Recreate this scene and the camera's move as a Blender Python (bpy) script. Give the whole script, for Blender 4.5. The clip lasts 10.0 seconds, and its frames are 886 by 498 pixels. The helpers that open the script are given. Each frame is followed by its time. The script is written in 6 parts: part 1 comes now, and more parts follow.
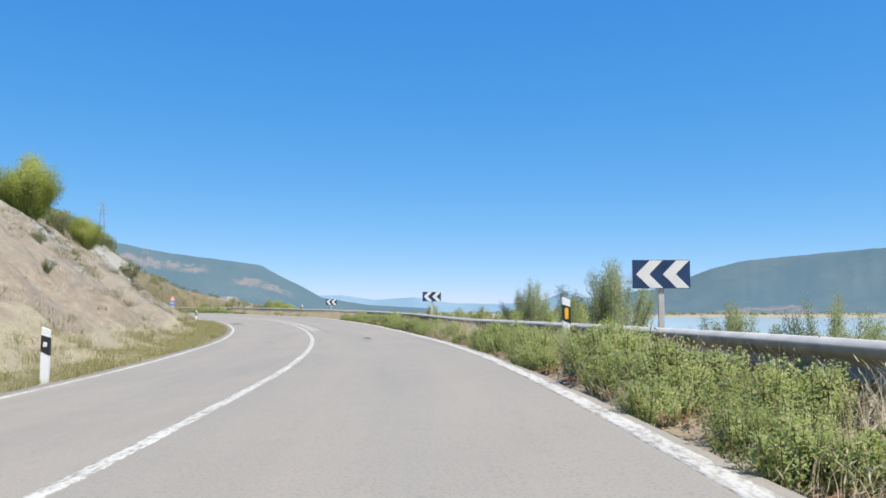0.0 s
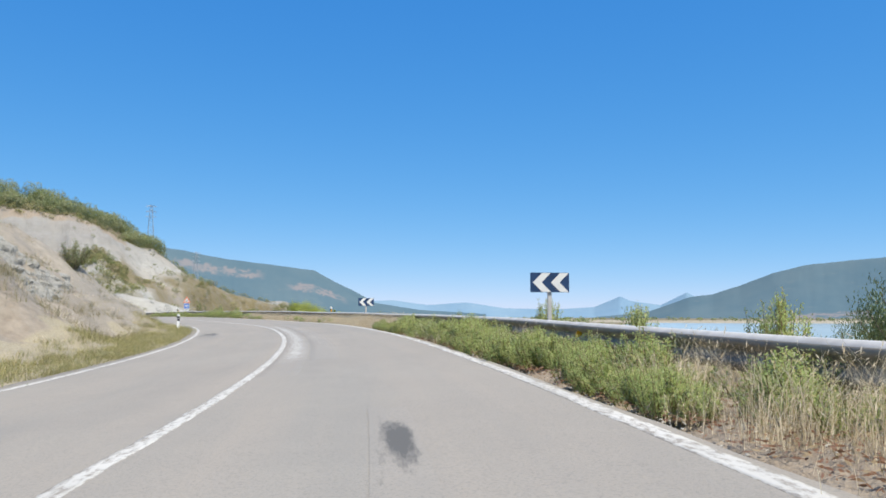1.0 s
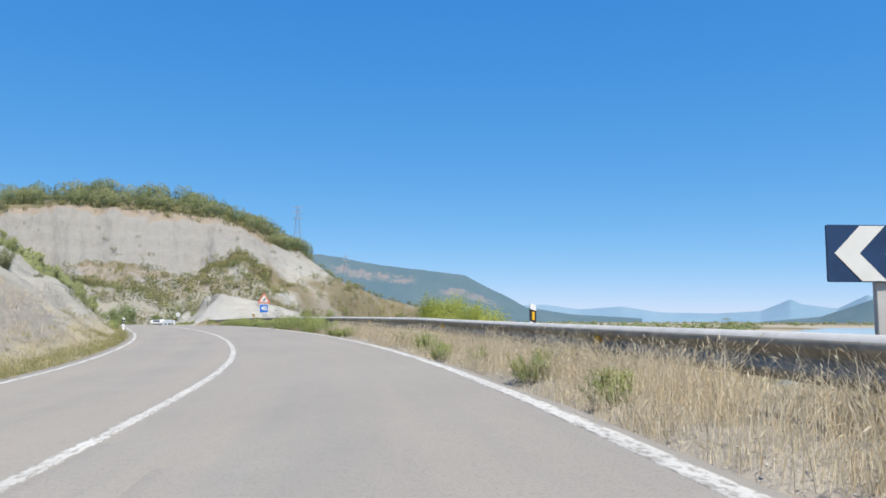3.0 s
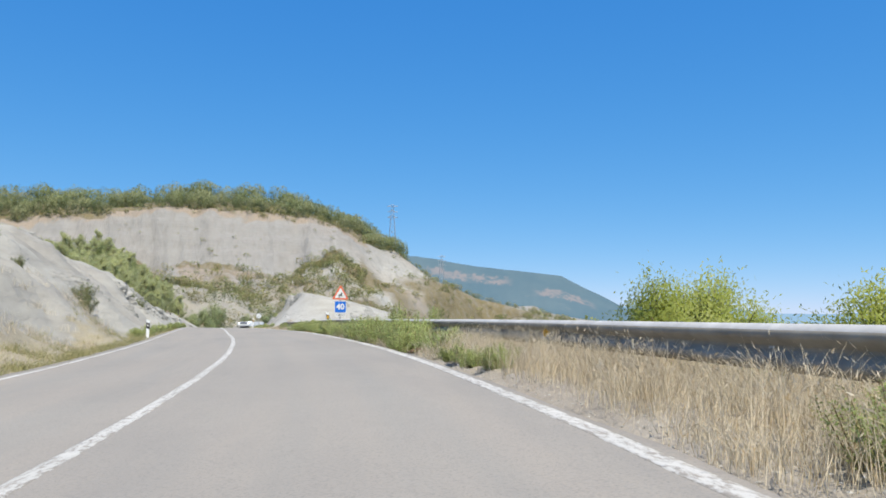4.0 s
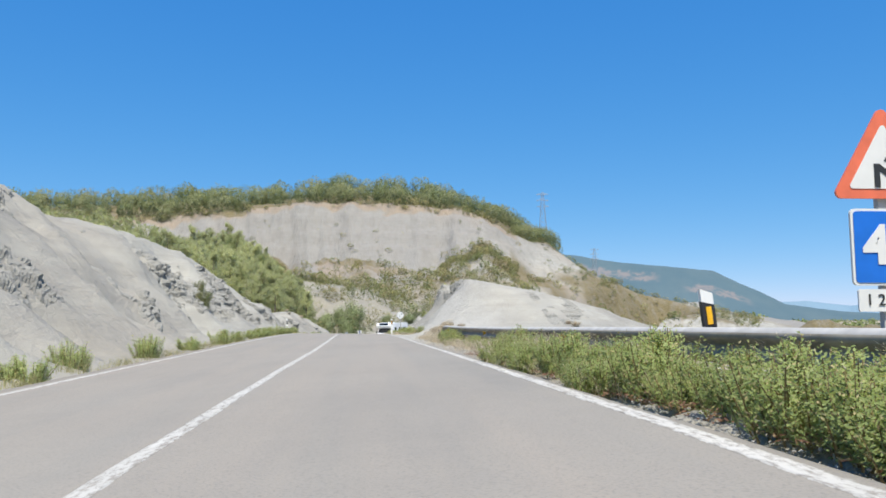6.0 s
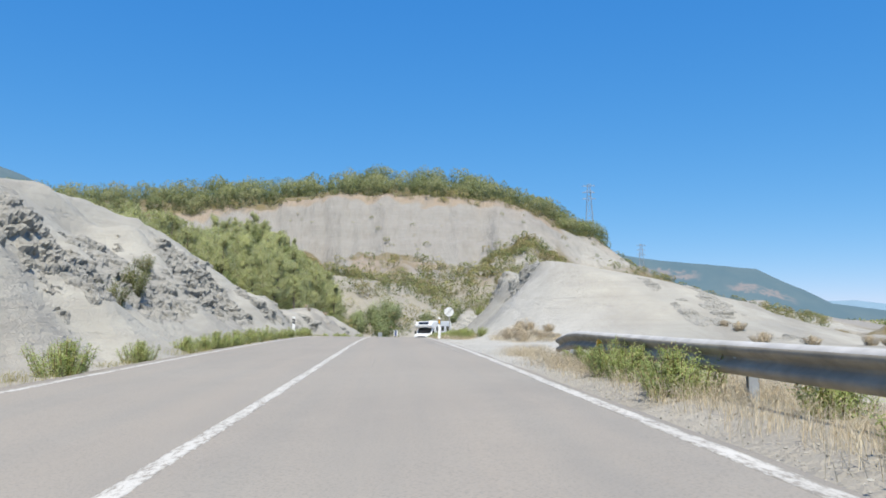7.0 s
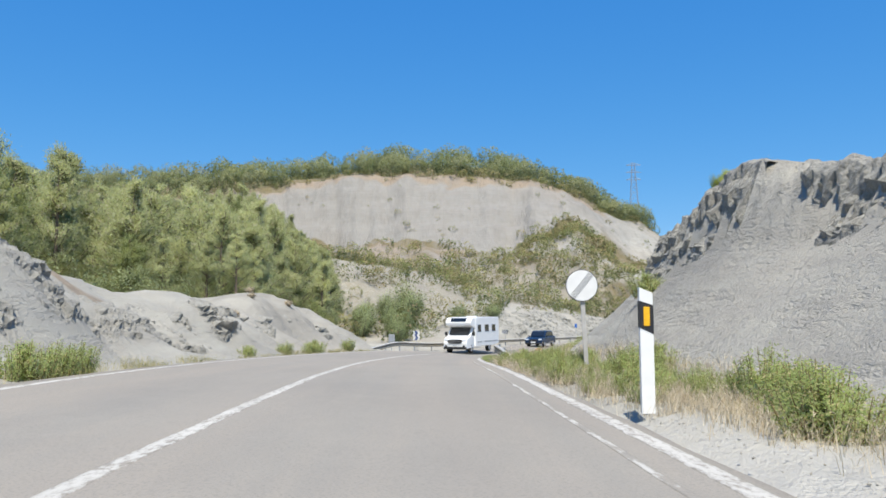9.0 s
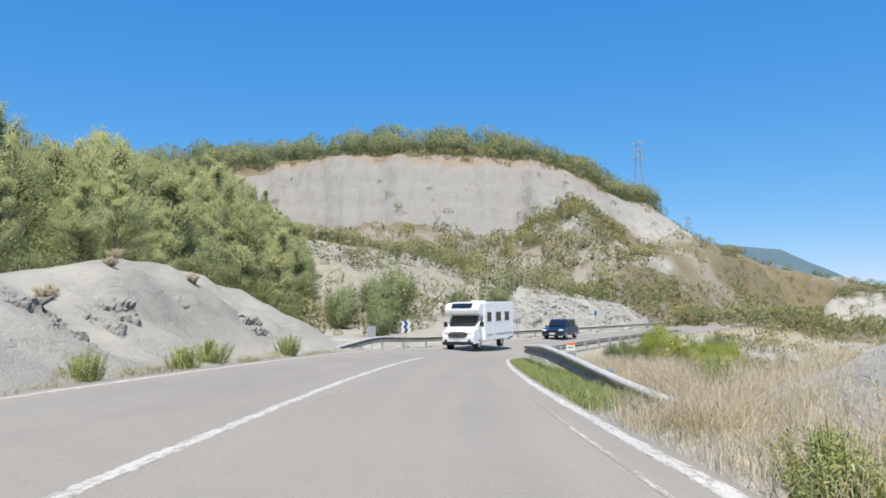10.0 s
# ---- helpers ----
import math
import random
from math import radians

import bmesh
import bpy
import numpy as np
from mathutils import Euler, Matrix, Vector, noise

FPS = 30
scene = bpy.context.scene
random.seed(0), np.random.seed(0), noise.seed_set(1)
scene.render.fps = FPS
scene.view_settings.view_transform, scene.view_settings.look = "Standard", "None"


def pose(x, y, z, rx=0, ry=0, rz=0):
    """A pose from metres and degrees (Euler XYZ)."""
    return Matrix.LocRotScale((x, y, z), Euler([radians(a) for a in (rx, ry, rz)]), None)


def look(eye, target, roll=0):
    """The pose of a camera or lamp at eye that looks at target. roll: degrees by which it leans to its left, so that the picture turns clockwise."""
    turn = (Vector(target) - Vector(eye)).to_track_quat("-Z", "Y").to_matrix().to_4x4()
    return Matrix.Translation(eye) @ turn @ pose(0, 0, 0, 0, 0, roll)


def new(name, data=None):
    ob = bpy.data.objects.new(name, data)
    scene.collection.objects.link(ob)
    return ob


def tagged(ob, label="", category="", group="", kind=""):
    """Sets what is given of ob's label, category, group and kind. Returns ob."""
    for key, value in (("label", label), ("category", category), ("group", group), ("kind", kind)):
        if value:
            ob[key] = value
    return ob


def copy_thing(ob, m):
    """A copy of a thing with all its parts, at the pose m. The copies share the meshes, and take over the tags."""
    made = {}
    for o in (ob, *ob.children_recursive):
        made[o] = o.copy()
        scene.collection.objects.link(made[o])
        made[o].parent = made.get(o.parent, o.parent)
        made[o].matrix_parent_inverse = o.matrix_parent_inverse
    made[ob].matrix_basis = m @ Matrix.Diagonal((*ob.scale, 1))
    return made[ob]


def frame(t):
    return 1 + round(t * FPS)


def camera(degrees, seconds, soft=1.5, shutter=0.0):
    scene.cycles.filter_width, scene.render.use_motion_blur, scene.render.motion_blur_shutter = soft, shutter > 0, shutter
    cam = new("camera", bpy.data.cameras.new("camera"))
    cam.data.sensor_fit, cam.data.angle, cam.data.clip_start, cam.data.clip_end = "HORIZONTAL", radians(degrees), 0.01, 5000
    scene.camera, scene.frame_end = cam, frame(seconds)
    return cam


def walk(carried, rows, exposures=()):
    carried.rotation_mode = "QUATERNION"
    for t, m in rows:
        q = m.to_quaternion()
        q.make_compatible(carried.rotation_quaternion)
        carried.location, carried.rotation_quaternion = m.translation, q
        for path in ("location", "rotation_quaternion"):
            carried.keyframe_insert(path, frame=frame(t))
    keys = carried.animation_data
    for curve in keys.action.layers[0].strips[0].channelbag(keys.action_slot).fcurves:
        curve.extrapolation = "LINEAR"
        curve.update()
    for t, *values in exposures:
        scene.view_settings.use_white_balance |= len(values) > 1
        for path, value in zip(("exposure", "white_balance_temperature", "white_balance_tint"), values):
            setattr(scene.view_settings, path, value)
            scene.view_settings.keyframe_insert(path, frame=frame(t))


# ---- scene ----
cam = camera(59.5, 10.0, soft=1.7)
PATH = [
    (0, -0.04, 0.00, 0.881, -0.42, 4.59, 0.05),
    (0.5, -0.46, 8.49, 0.848, 1.42, 4.69, -0.27),
    (1, -1.49, 17.62, 0.820, 3.47, 4.97, 0.12),
    (1.5, -2.82, 26.24, 0.823, 5.64, 5.12, -0.22),
    (2, -4.70, 35.17, 0.910, 8.53, 5.14, -0.08),
    (2.5, -6.91, 43.47, 1.001, 11.33, 5.22, -0.02),
    (4, -15.44, 64.71, 1.162, 21.53, 5.37, 0.08),
    (4.5, -18.98, 70.75, 1.183, 24.74, 5.44, -0.23),
    (5, -23.27, 77.17, 1.300, 27.70, 5.34, -0.18),
    (5.5, -27.53, 83.10, 1.329, 29.97, 5.34, -0.35),
    (7, -42.06, 101.98, 1.367, 34.61, 5.19, -0.12),
    (7.5, -46.80, 108.28, 1.385, 35.26, 5.20, -0.30),
    (8, -52.00, 114.83, 1.398, 35.91, 5.02, -0.40),
    (8.5, -56.87, 121.07, 1.330, 36.13, 4.96, -0.53),
    (9, -61.93, 127.58, 1.268, 36.25, 4.90, -0.27),
    (9.5, -66.41, 133.60, 1.156, 36.09, 4.54, -0.41),
    (10, -71.25, 139.92, 0.967, 35.82, 4.14, -0.80),
]


def eye_pose(x, y, z, yaw, pitch, roll):
    """Camera at a place, turned by yaw to the left of +y, tipped up by pitch, leaning by roll."""
    a, b = radians(yaw), radians(pitch)
    ahead = Vector((-math.sin(a) * math.cos(b), math.cos(a) * math.cos(b), math.sin(b)))
    eye = Vector((x, y, z))
    return look(eye, eye + ahead, roll)


walk(cam, [(t, eye_pose(*row)) for t, *row in PATH], exposures=[(0, 0.44), (1.0, 0.37), (2.0, 0.35), (8.0, 0.35), (10, 0.4)])

# ---------------------------------------------------------------- light
SUN_AZ, SUN_EL = radians(138), radians(64)      # clockwise from +y, above the horizon
world = bpy.data.worlds.new("world")
scene.world = world
world.use_nodes = True
wn = world.node_tree.nodes
sky = wn.new("ShaderNodeTexSky")
sky.sky_type, sky.sun_disc = "NISHITA", False
sky.sun_elevation, sky.sun_rotation = SUN_EL, SUN_AZ
sky.altitude, sky.air_density, sky.dust_density, sky.ozone_density = 600, 0.5, 0.2, 0.0
wn["Background"].inputs["Strength"].default_value = 0.15
# clear dry summer air: each channel of the sky is scaled to a deeper blue
split, merge = wn.new("ShaderNodeSeparateColor"), wn.new("ShaderNodeCombineColor")
world.node_tree.links.new(sky.outputs["Color"], split.inputs[0])
for k, (power, gain) in enumerate(((1.2, 0.395), (0.59, 1.235), (0.27, 2.93))):
    p, g = wn.new("ShaderNodeMath"), wn.new("ShaderNodeMath")
    p.operation, g.operation = "POWER", "MULTIPLY"
    p.inputs[1].default_value, g.inputs[1].default_value = power, gain
    world.node_tree.links.new(split.outputs[k], p.inputs[0])
    world.node_tree.links.new(p.outputs[0], g.inputs[0])
    world.node_tree.links.new(g.outputs[0], merge.inputs[k])
world.node_tree.links.new(merge.outputs[0], wn["Background"].inputs["Color"])
sun = new("sun", bpy.data.lights.new("sun", "SUN"))
sun.data.energy, sun.data.angle, sun.data.color = 5.0, radians(0.53), (1.0, 0.94, 0.83)
sun_way = Vector((math.sin(SUN_AZ) * math.cos(SUN_EL), math.cos(SUN_AZ) * math.cos(SUN_EL), math.sin(SUN_EL)))
sun.matrix_world = look(sun_way * 300, (0, 0, 0))


# ---------------------------------------------------------------- materials
class Mat:
    """A small builder for node materials."""

    def __init__(self, name, rough=0.9, metal=0.0, spec=0.3):
        self.m = bpy.data.materials.new(name)
        self.m.use_nodes = True
        self.t = self.m.node_tree
        self.b = self.t.nodes["Principled BSDF"]
        self.b.inputs["Roughness"].default_value = rough
        self.b.inputs["Metallic"].default_value = metal
        self.b.inputs["Specular IOR Level"].default_value = spec

    def node(self, kind, **props):
        n = self.t.nodes.new("ShaderNode" + kind)
        for k, v in props.items():
            setattr(n, k, v)
        return n

    def put(self, socket, value):
        if hasattr(value, "is_output"):
            self.t.links.new(value, socket)
        else:
            socket.default_value = value

    def coords(self, kind="Object"):
        return self.node("TexCoord").outputs[kind]

    def noise(self, scale, detail=4.0, rough=0.55, at=None, stretch=None, turn=0.0):
        n = self.node("TexNoise")
        p = at if at is not None else self.coords()
        if stretch:
            mp = self.node("Mapping", vector_type="TEXTURE" if turn else "POINT")
            self.put(mp.inputs["Vector"], p)
            mp.inputs["Scale"].default_value = tuple(1 / k for k in stretch) if turn else stretch
            mp.inputs["Rotation"].default_value = (0, 0, radians(turn))
            p = mp.outputs["Vector"]
        self.put(n.inputs["Vector"], p)
        n.inputs["Scale"].default_value, n.inputs["Detail"].default_value, n.inputs["Roughness"].default_value = scale, detail, rough
        return n.outputs["Fac"]

    def ramp(self, fac, stops):
        n = self.node("ValToRGB")
        e = n.color_ramp.elements
        while len(e) < len(stops):
            e.new(0.5)
        for el, (p, c) in zip(e, stops):
            el.position, el.color = p, (c if hasattr(c, "__len__") else (c, c, c)) + (1,) if hasattr(c, "__len__") else (c, c, c, 1)
        self.put(n.inputs["Fac"], fac)
        return n.outputs["Color"]

    def mix(self, fac, a, b, how="MIX"):
        n = self.node("Mix", data_type="RGBA", blend_type=how)
        self.put(n.inputs[0], fac)
        for k, v in ((6, a), (7, b)):
            self.put(n.inputs[k], v if hasattr(v, "is_output") else (*v, 1))
        return n.outputs[2]

    def math(self, how, a, b=0.0):
        n = self.node("Math", operation=how)
        self.put(n.inputs[0], a)
        self.put(n.inputs[1], b)
        return n.outputs[0]

    def attr(self, name):
        n = self.node("Attribute", attribute_name=name)
        return n

    def bump(self, height, strength, dist):
        n = self.node("Bump")
        self.put(n.inputs["Height"], height)
        n.inputs["Strength"].default_value, n.inputs["Distance"].default_value = strength, dist
        self.put(self.b.inputs["Normal"], n.outputs["Normal"])

    def colour(self, c):
        self.put(self.b.inputs["Base Color"], c if hasattr(c, "is_output") else (*c, 1))
        return self


def plain(name, c, rough=0.6, metal=0.0, vary=0.12, scale=6.0, spec=0.4):
    m = Mat(name, rough, metal, spec)
    n = m.noise(scale, 5)
    lo, hi = tuple(v * (1 - vary) for v in c), tuple(min(v * (1 + vary), 1) for v in c)
    m.colour(m.ramp(n, [(0.3, lo), (0.7, hi)]))
    return m.m


def leaf_material(name, c1, c2, dry=None, through_tint=(0.5, 0.55, 0.15), crowns=None, apart=0.25):
    """Leaves: two greens by clump, some of them dry, with light coming through."""
    m = Mat(name, 0.5, 0, 0.45)
    isl = m.node("NewGeometry").outputs["Random Per Island"]
    obj = m.node("ObjectInfo").outputs["Random"]
    c = m.mix(isl, c1, c2)
    c = m.mix(m.math("MULTIPLY", obj, apart), c, tuple(v * 0.65 for v in c1))
    if crowns:
        c = m.mix(0.7, c, m.ramp(m.attr("crown").outputs["Fac"], crowns))
    if dry:
        c = m.mix(m.math("GREATER_THAN", isl, 1 - dry[1]), c, dry[0])
    m.colour(c)
    tr = m.node("BsdfTranslucent")
    m.put(tr.inputs["Color"], m.mix(0.35, c, through_tint))
    mixer = m.node("MixShader")
    mixer.inputs[0].default_value = 0.5
    m.t.links.new(m.b.outputs[0], mixer.inputs[1])
    m.t.links.new(tr.outputs[0], mixer.inputs[2])
    m.t.links.new(mixer.outputs[0], m.t.nodes["Material Output"].inputs["Surface"])
    return m.m


# ---------------------------------------------------------------- the road's line and the lie of the land
CENTRE = [
    (-1.03, -62.00, -0.11),
    (-0.83, -42.00, -0.08),
    (-1.03, -20.00, -0.04),
    (-1.71, -0.02, 0.04),
    (-2.38, 12.98, 0.04),
    (-4.22, 25.86, 0.05),
    (-7.08, 38.57, 0.16),
    (-11.07, 50.97, 0.30),
    (-16.23, 62.98, 0.35),
    (-22.88, 74.23, 0.47),
    (-30.40, 84.88, 0.56),
    (-38.37, 95.17, 0.61),
    (-46.32, 105.45, 0.62),
    (-54.38, 115.66, 0.63),
    (-62.49, 125.83, 0.57),
    (-70.46, 136.12, 0.40),
    (-78.13, 146.66, -0.08),
    (-85.31, 157.52, -0.63),
    (-91.98, 168.80, -1.25),
    (-97.17, 180.96, -1.95),
    (-99.71, 195.86, -2.07),
    (-103.98, 227.28, -2.44),
    (-108.64, 267.07, -2.77),
    (-113.07, 319.37, -2.97),
    (-114.92, 392.01, -3.17),
]
LEFT, RIGHT = -2.94, 2.97           # the edge lines


def spline(points, step):
    """Points along a Catmull-Rom curve, about every step metres."""
    p = np.array(points)
    p = np.vstack([2 * p[0] - p[1], p, 2 * p[-1] - p[-2]])
    out = []
    for i in range(1, len(p) - 2):
        a, b, c, d = p[i - 1:i + 3]
        n = max(2, int(np.linalg.norm(c - b) / 0.25))
        for u in np.arange(n) / n:
            out.append(0.5 * (2 * b + (c - a) * u + (2 * a - 5 * b + 4 * c - d) * u * u + (3 * b - a - 3 * c + d) * u ** 3))
    out = np.array(out + [p[-2]])
    run = np.r_[0, np.cumsum(np.hypot(*np.diff(out[:, :2], axis=0).T))]
    at = np.arange(0, run[-1], step)
    return np.stack([np.interp(at, run, out[:, k]) for k in range(3)], 1), at


LINE, RUN = spline(CENTRE, 1.0)
RUN = RUN - RUN[np.argmin(np.hypot(LINE[:, 0] + 1.67, LINE[:, 1]))]
for _ in range(6):
    LINE[1:-1] = (LINE[:-2] + 2 * LINE[1:-1] + LINE[2:]) / 4
WAY = np.gradient(LINE[:, :2], axis=0)
WAY /= np.hypot(*WAY.T)[:, None]


def banked(s):
    return np.interp(s, [-60, -10, 5, 20, 40, 60, 80, 100, 120, 140, 160, 175, 190, 205, 260, 400], [0.045, 0.052, 0.055, 0.047, 0.056, 0.048, 0.050, 0.045, 0.006, -0.007, -0.019, -0.039, -0.063, -0.078, -0.05, -0.03])


def on_road(s, d, up=0.0):
    """The place s metres along the road and d metres to the right of its centre line."""
    x, y, z = (np.interp(s, RUN, LINE[:, k]) for k in range(3))
    wx, wy = np.interp(s, RUN, WAY[:, 0]), np.interp(s, RUN, WAY[:, 1])
    n = np.hypot(wx, wy)
    return np.array([x + d * wy / n, y - d * wx / n, z + banked(s) * np.clip(d, -4.0, 5.0) + up])


def heading(s):
    """Degrees by which the road runs to the left of +y at s."""
    return math.degrees(math.atan2(-np.interp(s, RUN, WAY[:, 0]), np.interp(s, RUN, WAY[:, 1])))


def road_coords(x, y):
    """How far along the road a place lies and how far to the right of its centre line."""
    x, y = np.asarray(x, float).ravel(), np.asarray(y, float).ravel()
    s, d = np.empty(len(x)), np.empty(len(x))
    for i in range(0, len(x), 4000):
        k = slice(i, i + 4000)
        dx, dy = x[k, None] - LINE[:, 0], y[k, None] - LINE[:, 1]
        j = np.argmin(dx * dx + dy * dy, 1)
        px, py = np.take_along_axis(dx, j[:, None], 1)[:, 0], np.take_along_axis(dy, j[:, None], 1)[:, 0]
        s[k] = RUN[j] + px * WAY[j, 0] + py * WAY[j, 1]
        d[k] = np.where(np.abs(px * WAY[j, 0] + py * WAY[j, 1]) < 3, px * WAY[j, 1] - py * WAY[j, 0],
                        np.hypot(px, py) * np.sign(px * WAY[j, 1] - py * WAY[j, 0]))
    return s, d


def hashed(ix, iy, seed):
    h = (ix * 374761393 + iy * 668265263 + seed * 974634777) & 0xFFFFFFFF
    h = ((h ^ (h >> 13)) * 1274126177) & 0xFFFFFFFF
    return ((h ^ (h >> 16)) & 0xFFFF) / 65535.0


def value_noise(x, y, seed=0):
    ix, iy = np.floor(x).astype(np.int64), np.floor(y).astype(np.int64)
    fx, fy = x - ix, y - iy
    fx, fy = fx * fx * (3 - 2 * fx), fy * fy * (3 - 2 * fy)
    a, b, c, d = (hashed(ix + i, iy + j, seed) for i, j in ((0, 0), (1, 0), (0, 1), (1, 1)))
    return (a * (1 - fx) + b * fx) * (1 - fy) + (c * (1 - fx) + d * fx) * fy - 0.5


def fbm(x, y, octaves=4, seed=0):
    return sum(value_noise(x * 2.03 ** k, y * 2.03 ** k, seed + k) * 0.5 ** k for k in range(octaves))


def smooth(a, b, x):
    t = np.clip((x - a) / (b - a), 0, 1)
    return t * t * (3 - 2 * t)


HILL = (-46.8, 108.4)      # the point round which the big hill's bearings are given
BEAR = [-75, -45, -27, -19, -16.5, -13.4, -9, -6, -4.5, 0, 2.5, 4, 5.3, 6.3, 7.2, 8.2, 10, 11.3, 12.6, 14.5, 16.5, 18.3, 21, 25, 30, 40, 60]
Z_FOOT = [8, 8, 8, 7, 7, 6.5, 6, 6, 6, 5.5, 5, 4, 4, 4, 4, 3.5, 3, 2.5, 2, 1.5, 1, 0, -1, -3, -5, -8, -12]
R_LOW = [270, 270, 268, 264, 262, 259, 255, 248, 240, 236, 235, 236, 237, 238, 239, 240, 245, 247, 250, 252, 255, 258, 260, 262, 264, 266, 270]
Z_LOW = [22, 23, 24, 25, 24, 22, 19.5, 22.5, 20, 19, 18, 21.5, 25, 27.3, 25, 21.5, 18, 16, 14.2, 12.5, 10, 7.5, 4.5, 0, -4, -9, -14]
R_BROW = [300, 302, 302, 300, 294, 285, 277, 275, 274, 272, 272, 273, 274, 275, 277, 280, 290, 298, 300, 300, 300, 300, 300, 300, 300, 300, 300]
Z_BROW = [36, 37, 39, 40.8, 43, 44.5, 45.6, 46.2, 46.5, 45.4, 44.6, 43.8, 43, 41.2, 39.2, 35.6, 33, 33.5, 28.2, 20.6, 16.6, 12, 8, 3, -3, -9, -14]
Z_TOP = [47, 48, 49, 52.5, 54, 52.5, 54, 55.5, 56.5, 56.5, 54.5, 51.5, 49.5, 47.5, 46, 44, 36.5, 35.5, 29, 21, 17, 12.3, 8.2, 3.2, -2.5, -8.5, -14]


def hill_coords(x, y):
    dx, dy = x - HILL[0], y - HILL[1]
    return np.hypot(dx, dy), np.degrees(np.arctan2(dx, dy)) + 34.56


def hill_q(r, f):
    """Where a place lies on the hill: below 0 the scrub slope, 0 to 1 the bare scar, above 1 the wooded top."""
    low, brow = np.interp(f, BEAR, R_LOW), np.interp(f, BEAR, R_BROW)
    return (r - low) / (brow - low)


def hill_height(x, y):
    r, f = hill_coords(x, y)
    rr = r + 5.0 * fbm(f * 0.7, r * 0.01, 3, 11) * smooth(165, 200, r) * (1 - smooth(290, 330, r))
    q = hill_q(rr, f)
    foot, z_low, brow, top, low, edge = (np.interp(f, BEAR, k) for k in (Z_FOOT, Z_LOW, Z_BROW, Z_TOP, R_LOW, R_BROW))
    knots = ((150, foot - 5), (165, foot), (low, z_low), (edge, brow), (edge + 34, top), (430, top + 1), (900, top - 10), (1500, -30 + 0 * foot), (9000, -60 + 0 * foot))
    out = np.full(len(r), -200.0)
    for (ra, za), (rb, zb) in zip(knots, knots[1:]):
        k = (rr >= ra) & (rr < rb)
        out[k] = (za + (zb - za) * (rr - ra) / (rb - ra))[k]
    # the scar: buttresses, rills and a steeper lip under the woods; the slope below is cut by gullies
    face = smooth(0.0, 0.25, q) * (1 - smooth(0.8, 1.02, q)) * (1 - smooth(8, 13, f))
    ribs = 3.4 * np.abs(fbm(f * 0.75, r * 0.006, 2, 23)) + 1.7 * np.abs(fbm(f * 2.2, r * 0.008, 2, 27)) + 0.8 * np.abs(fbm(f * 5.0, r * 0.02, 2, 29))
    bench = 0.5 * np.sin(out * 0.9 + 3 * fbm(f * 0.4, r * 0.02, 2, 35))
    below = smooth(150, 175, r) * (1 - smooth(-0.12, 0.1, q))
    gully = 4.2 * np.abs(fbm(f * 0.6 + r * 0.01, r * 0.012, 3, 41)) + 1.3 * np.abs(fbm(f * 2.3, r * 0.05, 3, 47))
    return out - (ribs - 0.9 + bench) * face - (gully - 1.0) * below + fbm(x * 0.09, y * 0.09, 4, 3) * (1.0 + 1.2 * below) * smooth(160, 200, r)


LEFT_BANK = ([-70, 20, 42, 56, 62, 82, 94, 104, 118, 124, 140, 150, 154, 157, 160, 165, 170, 178, 182, 185, 188, 189.4, 191, 194, 198, 206, 220, 232, 240, 262, 290, 320, 420],
             [6.9, 6.8, 7.1, 6.7, 3.5, 2.5, 4.0, 5.0, 6.6, 6.6, 6.3, 6.3, 5.9, 4.0, 3.0, 2.5, 2.25, 2.45, 3.1, 3.3, 3.3, 2.9, 1.8, 0.5, 0.2, 0.2, 0.4, 2.6, 4.2, 3.8, 2.8, 1.0, 0.6])
MOUND = ([-70, 136, 141, 144, 146.5, 148, 150, 153, 154.5, 155.5, 157, 158.5, 160, 162, 163, 166, 167, 169, 171.5, 420], [0, 0, 0.9, 2.0, 3.1, 3.55, 3.85, 3.85, 3.5, 3.25, 3.45, 3.9, 4.0, 3.9, 3.6, 3.5, 2.7, 1.3, 0.3, 0])
MOUND_CREST = ([136, 144, 148, 151, 160, 167, 172], [15, 11.8, 9.6, 8.5, 8.1, 8.0, 7.5])
VERGE_LEFT = ([-70, 50, 62, 90, 110, 420], [5.4, 5.2, 4.5, 4.3, 4.1, 4.1])


def basin(x, y):
    """How deep in the reservoir a place lies, 0 to 1."""
    far, bearing = np.hypot(x + 20, y - 40), np.degrees(np.arctan2(x + 20, y - 40))
    return smooth(8, 13, bearing + 5 * fbm(far * 0.004, bearing * 0.1, 3, 57)) * smooth(110, 260, far) * (1 - smooth(1900, 2150, far + 300 * fbm(bearing * 0.12, far * 0, 3, 58)))


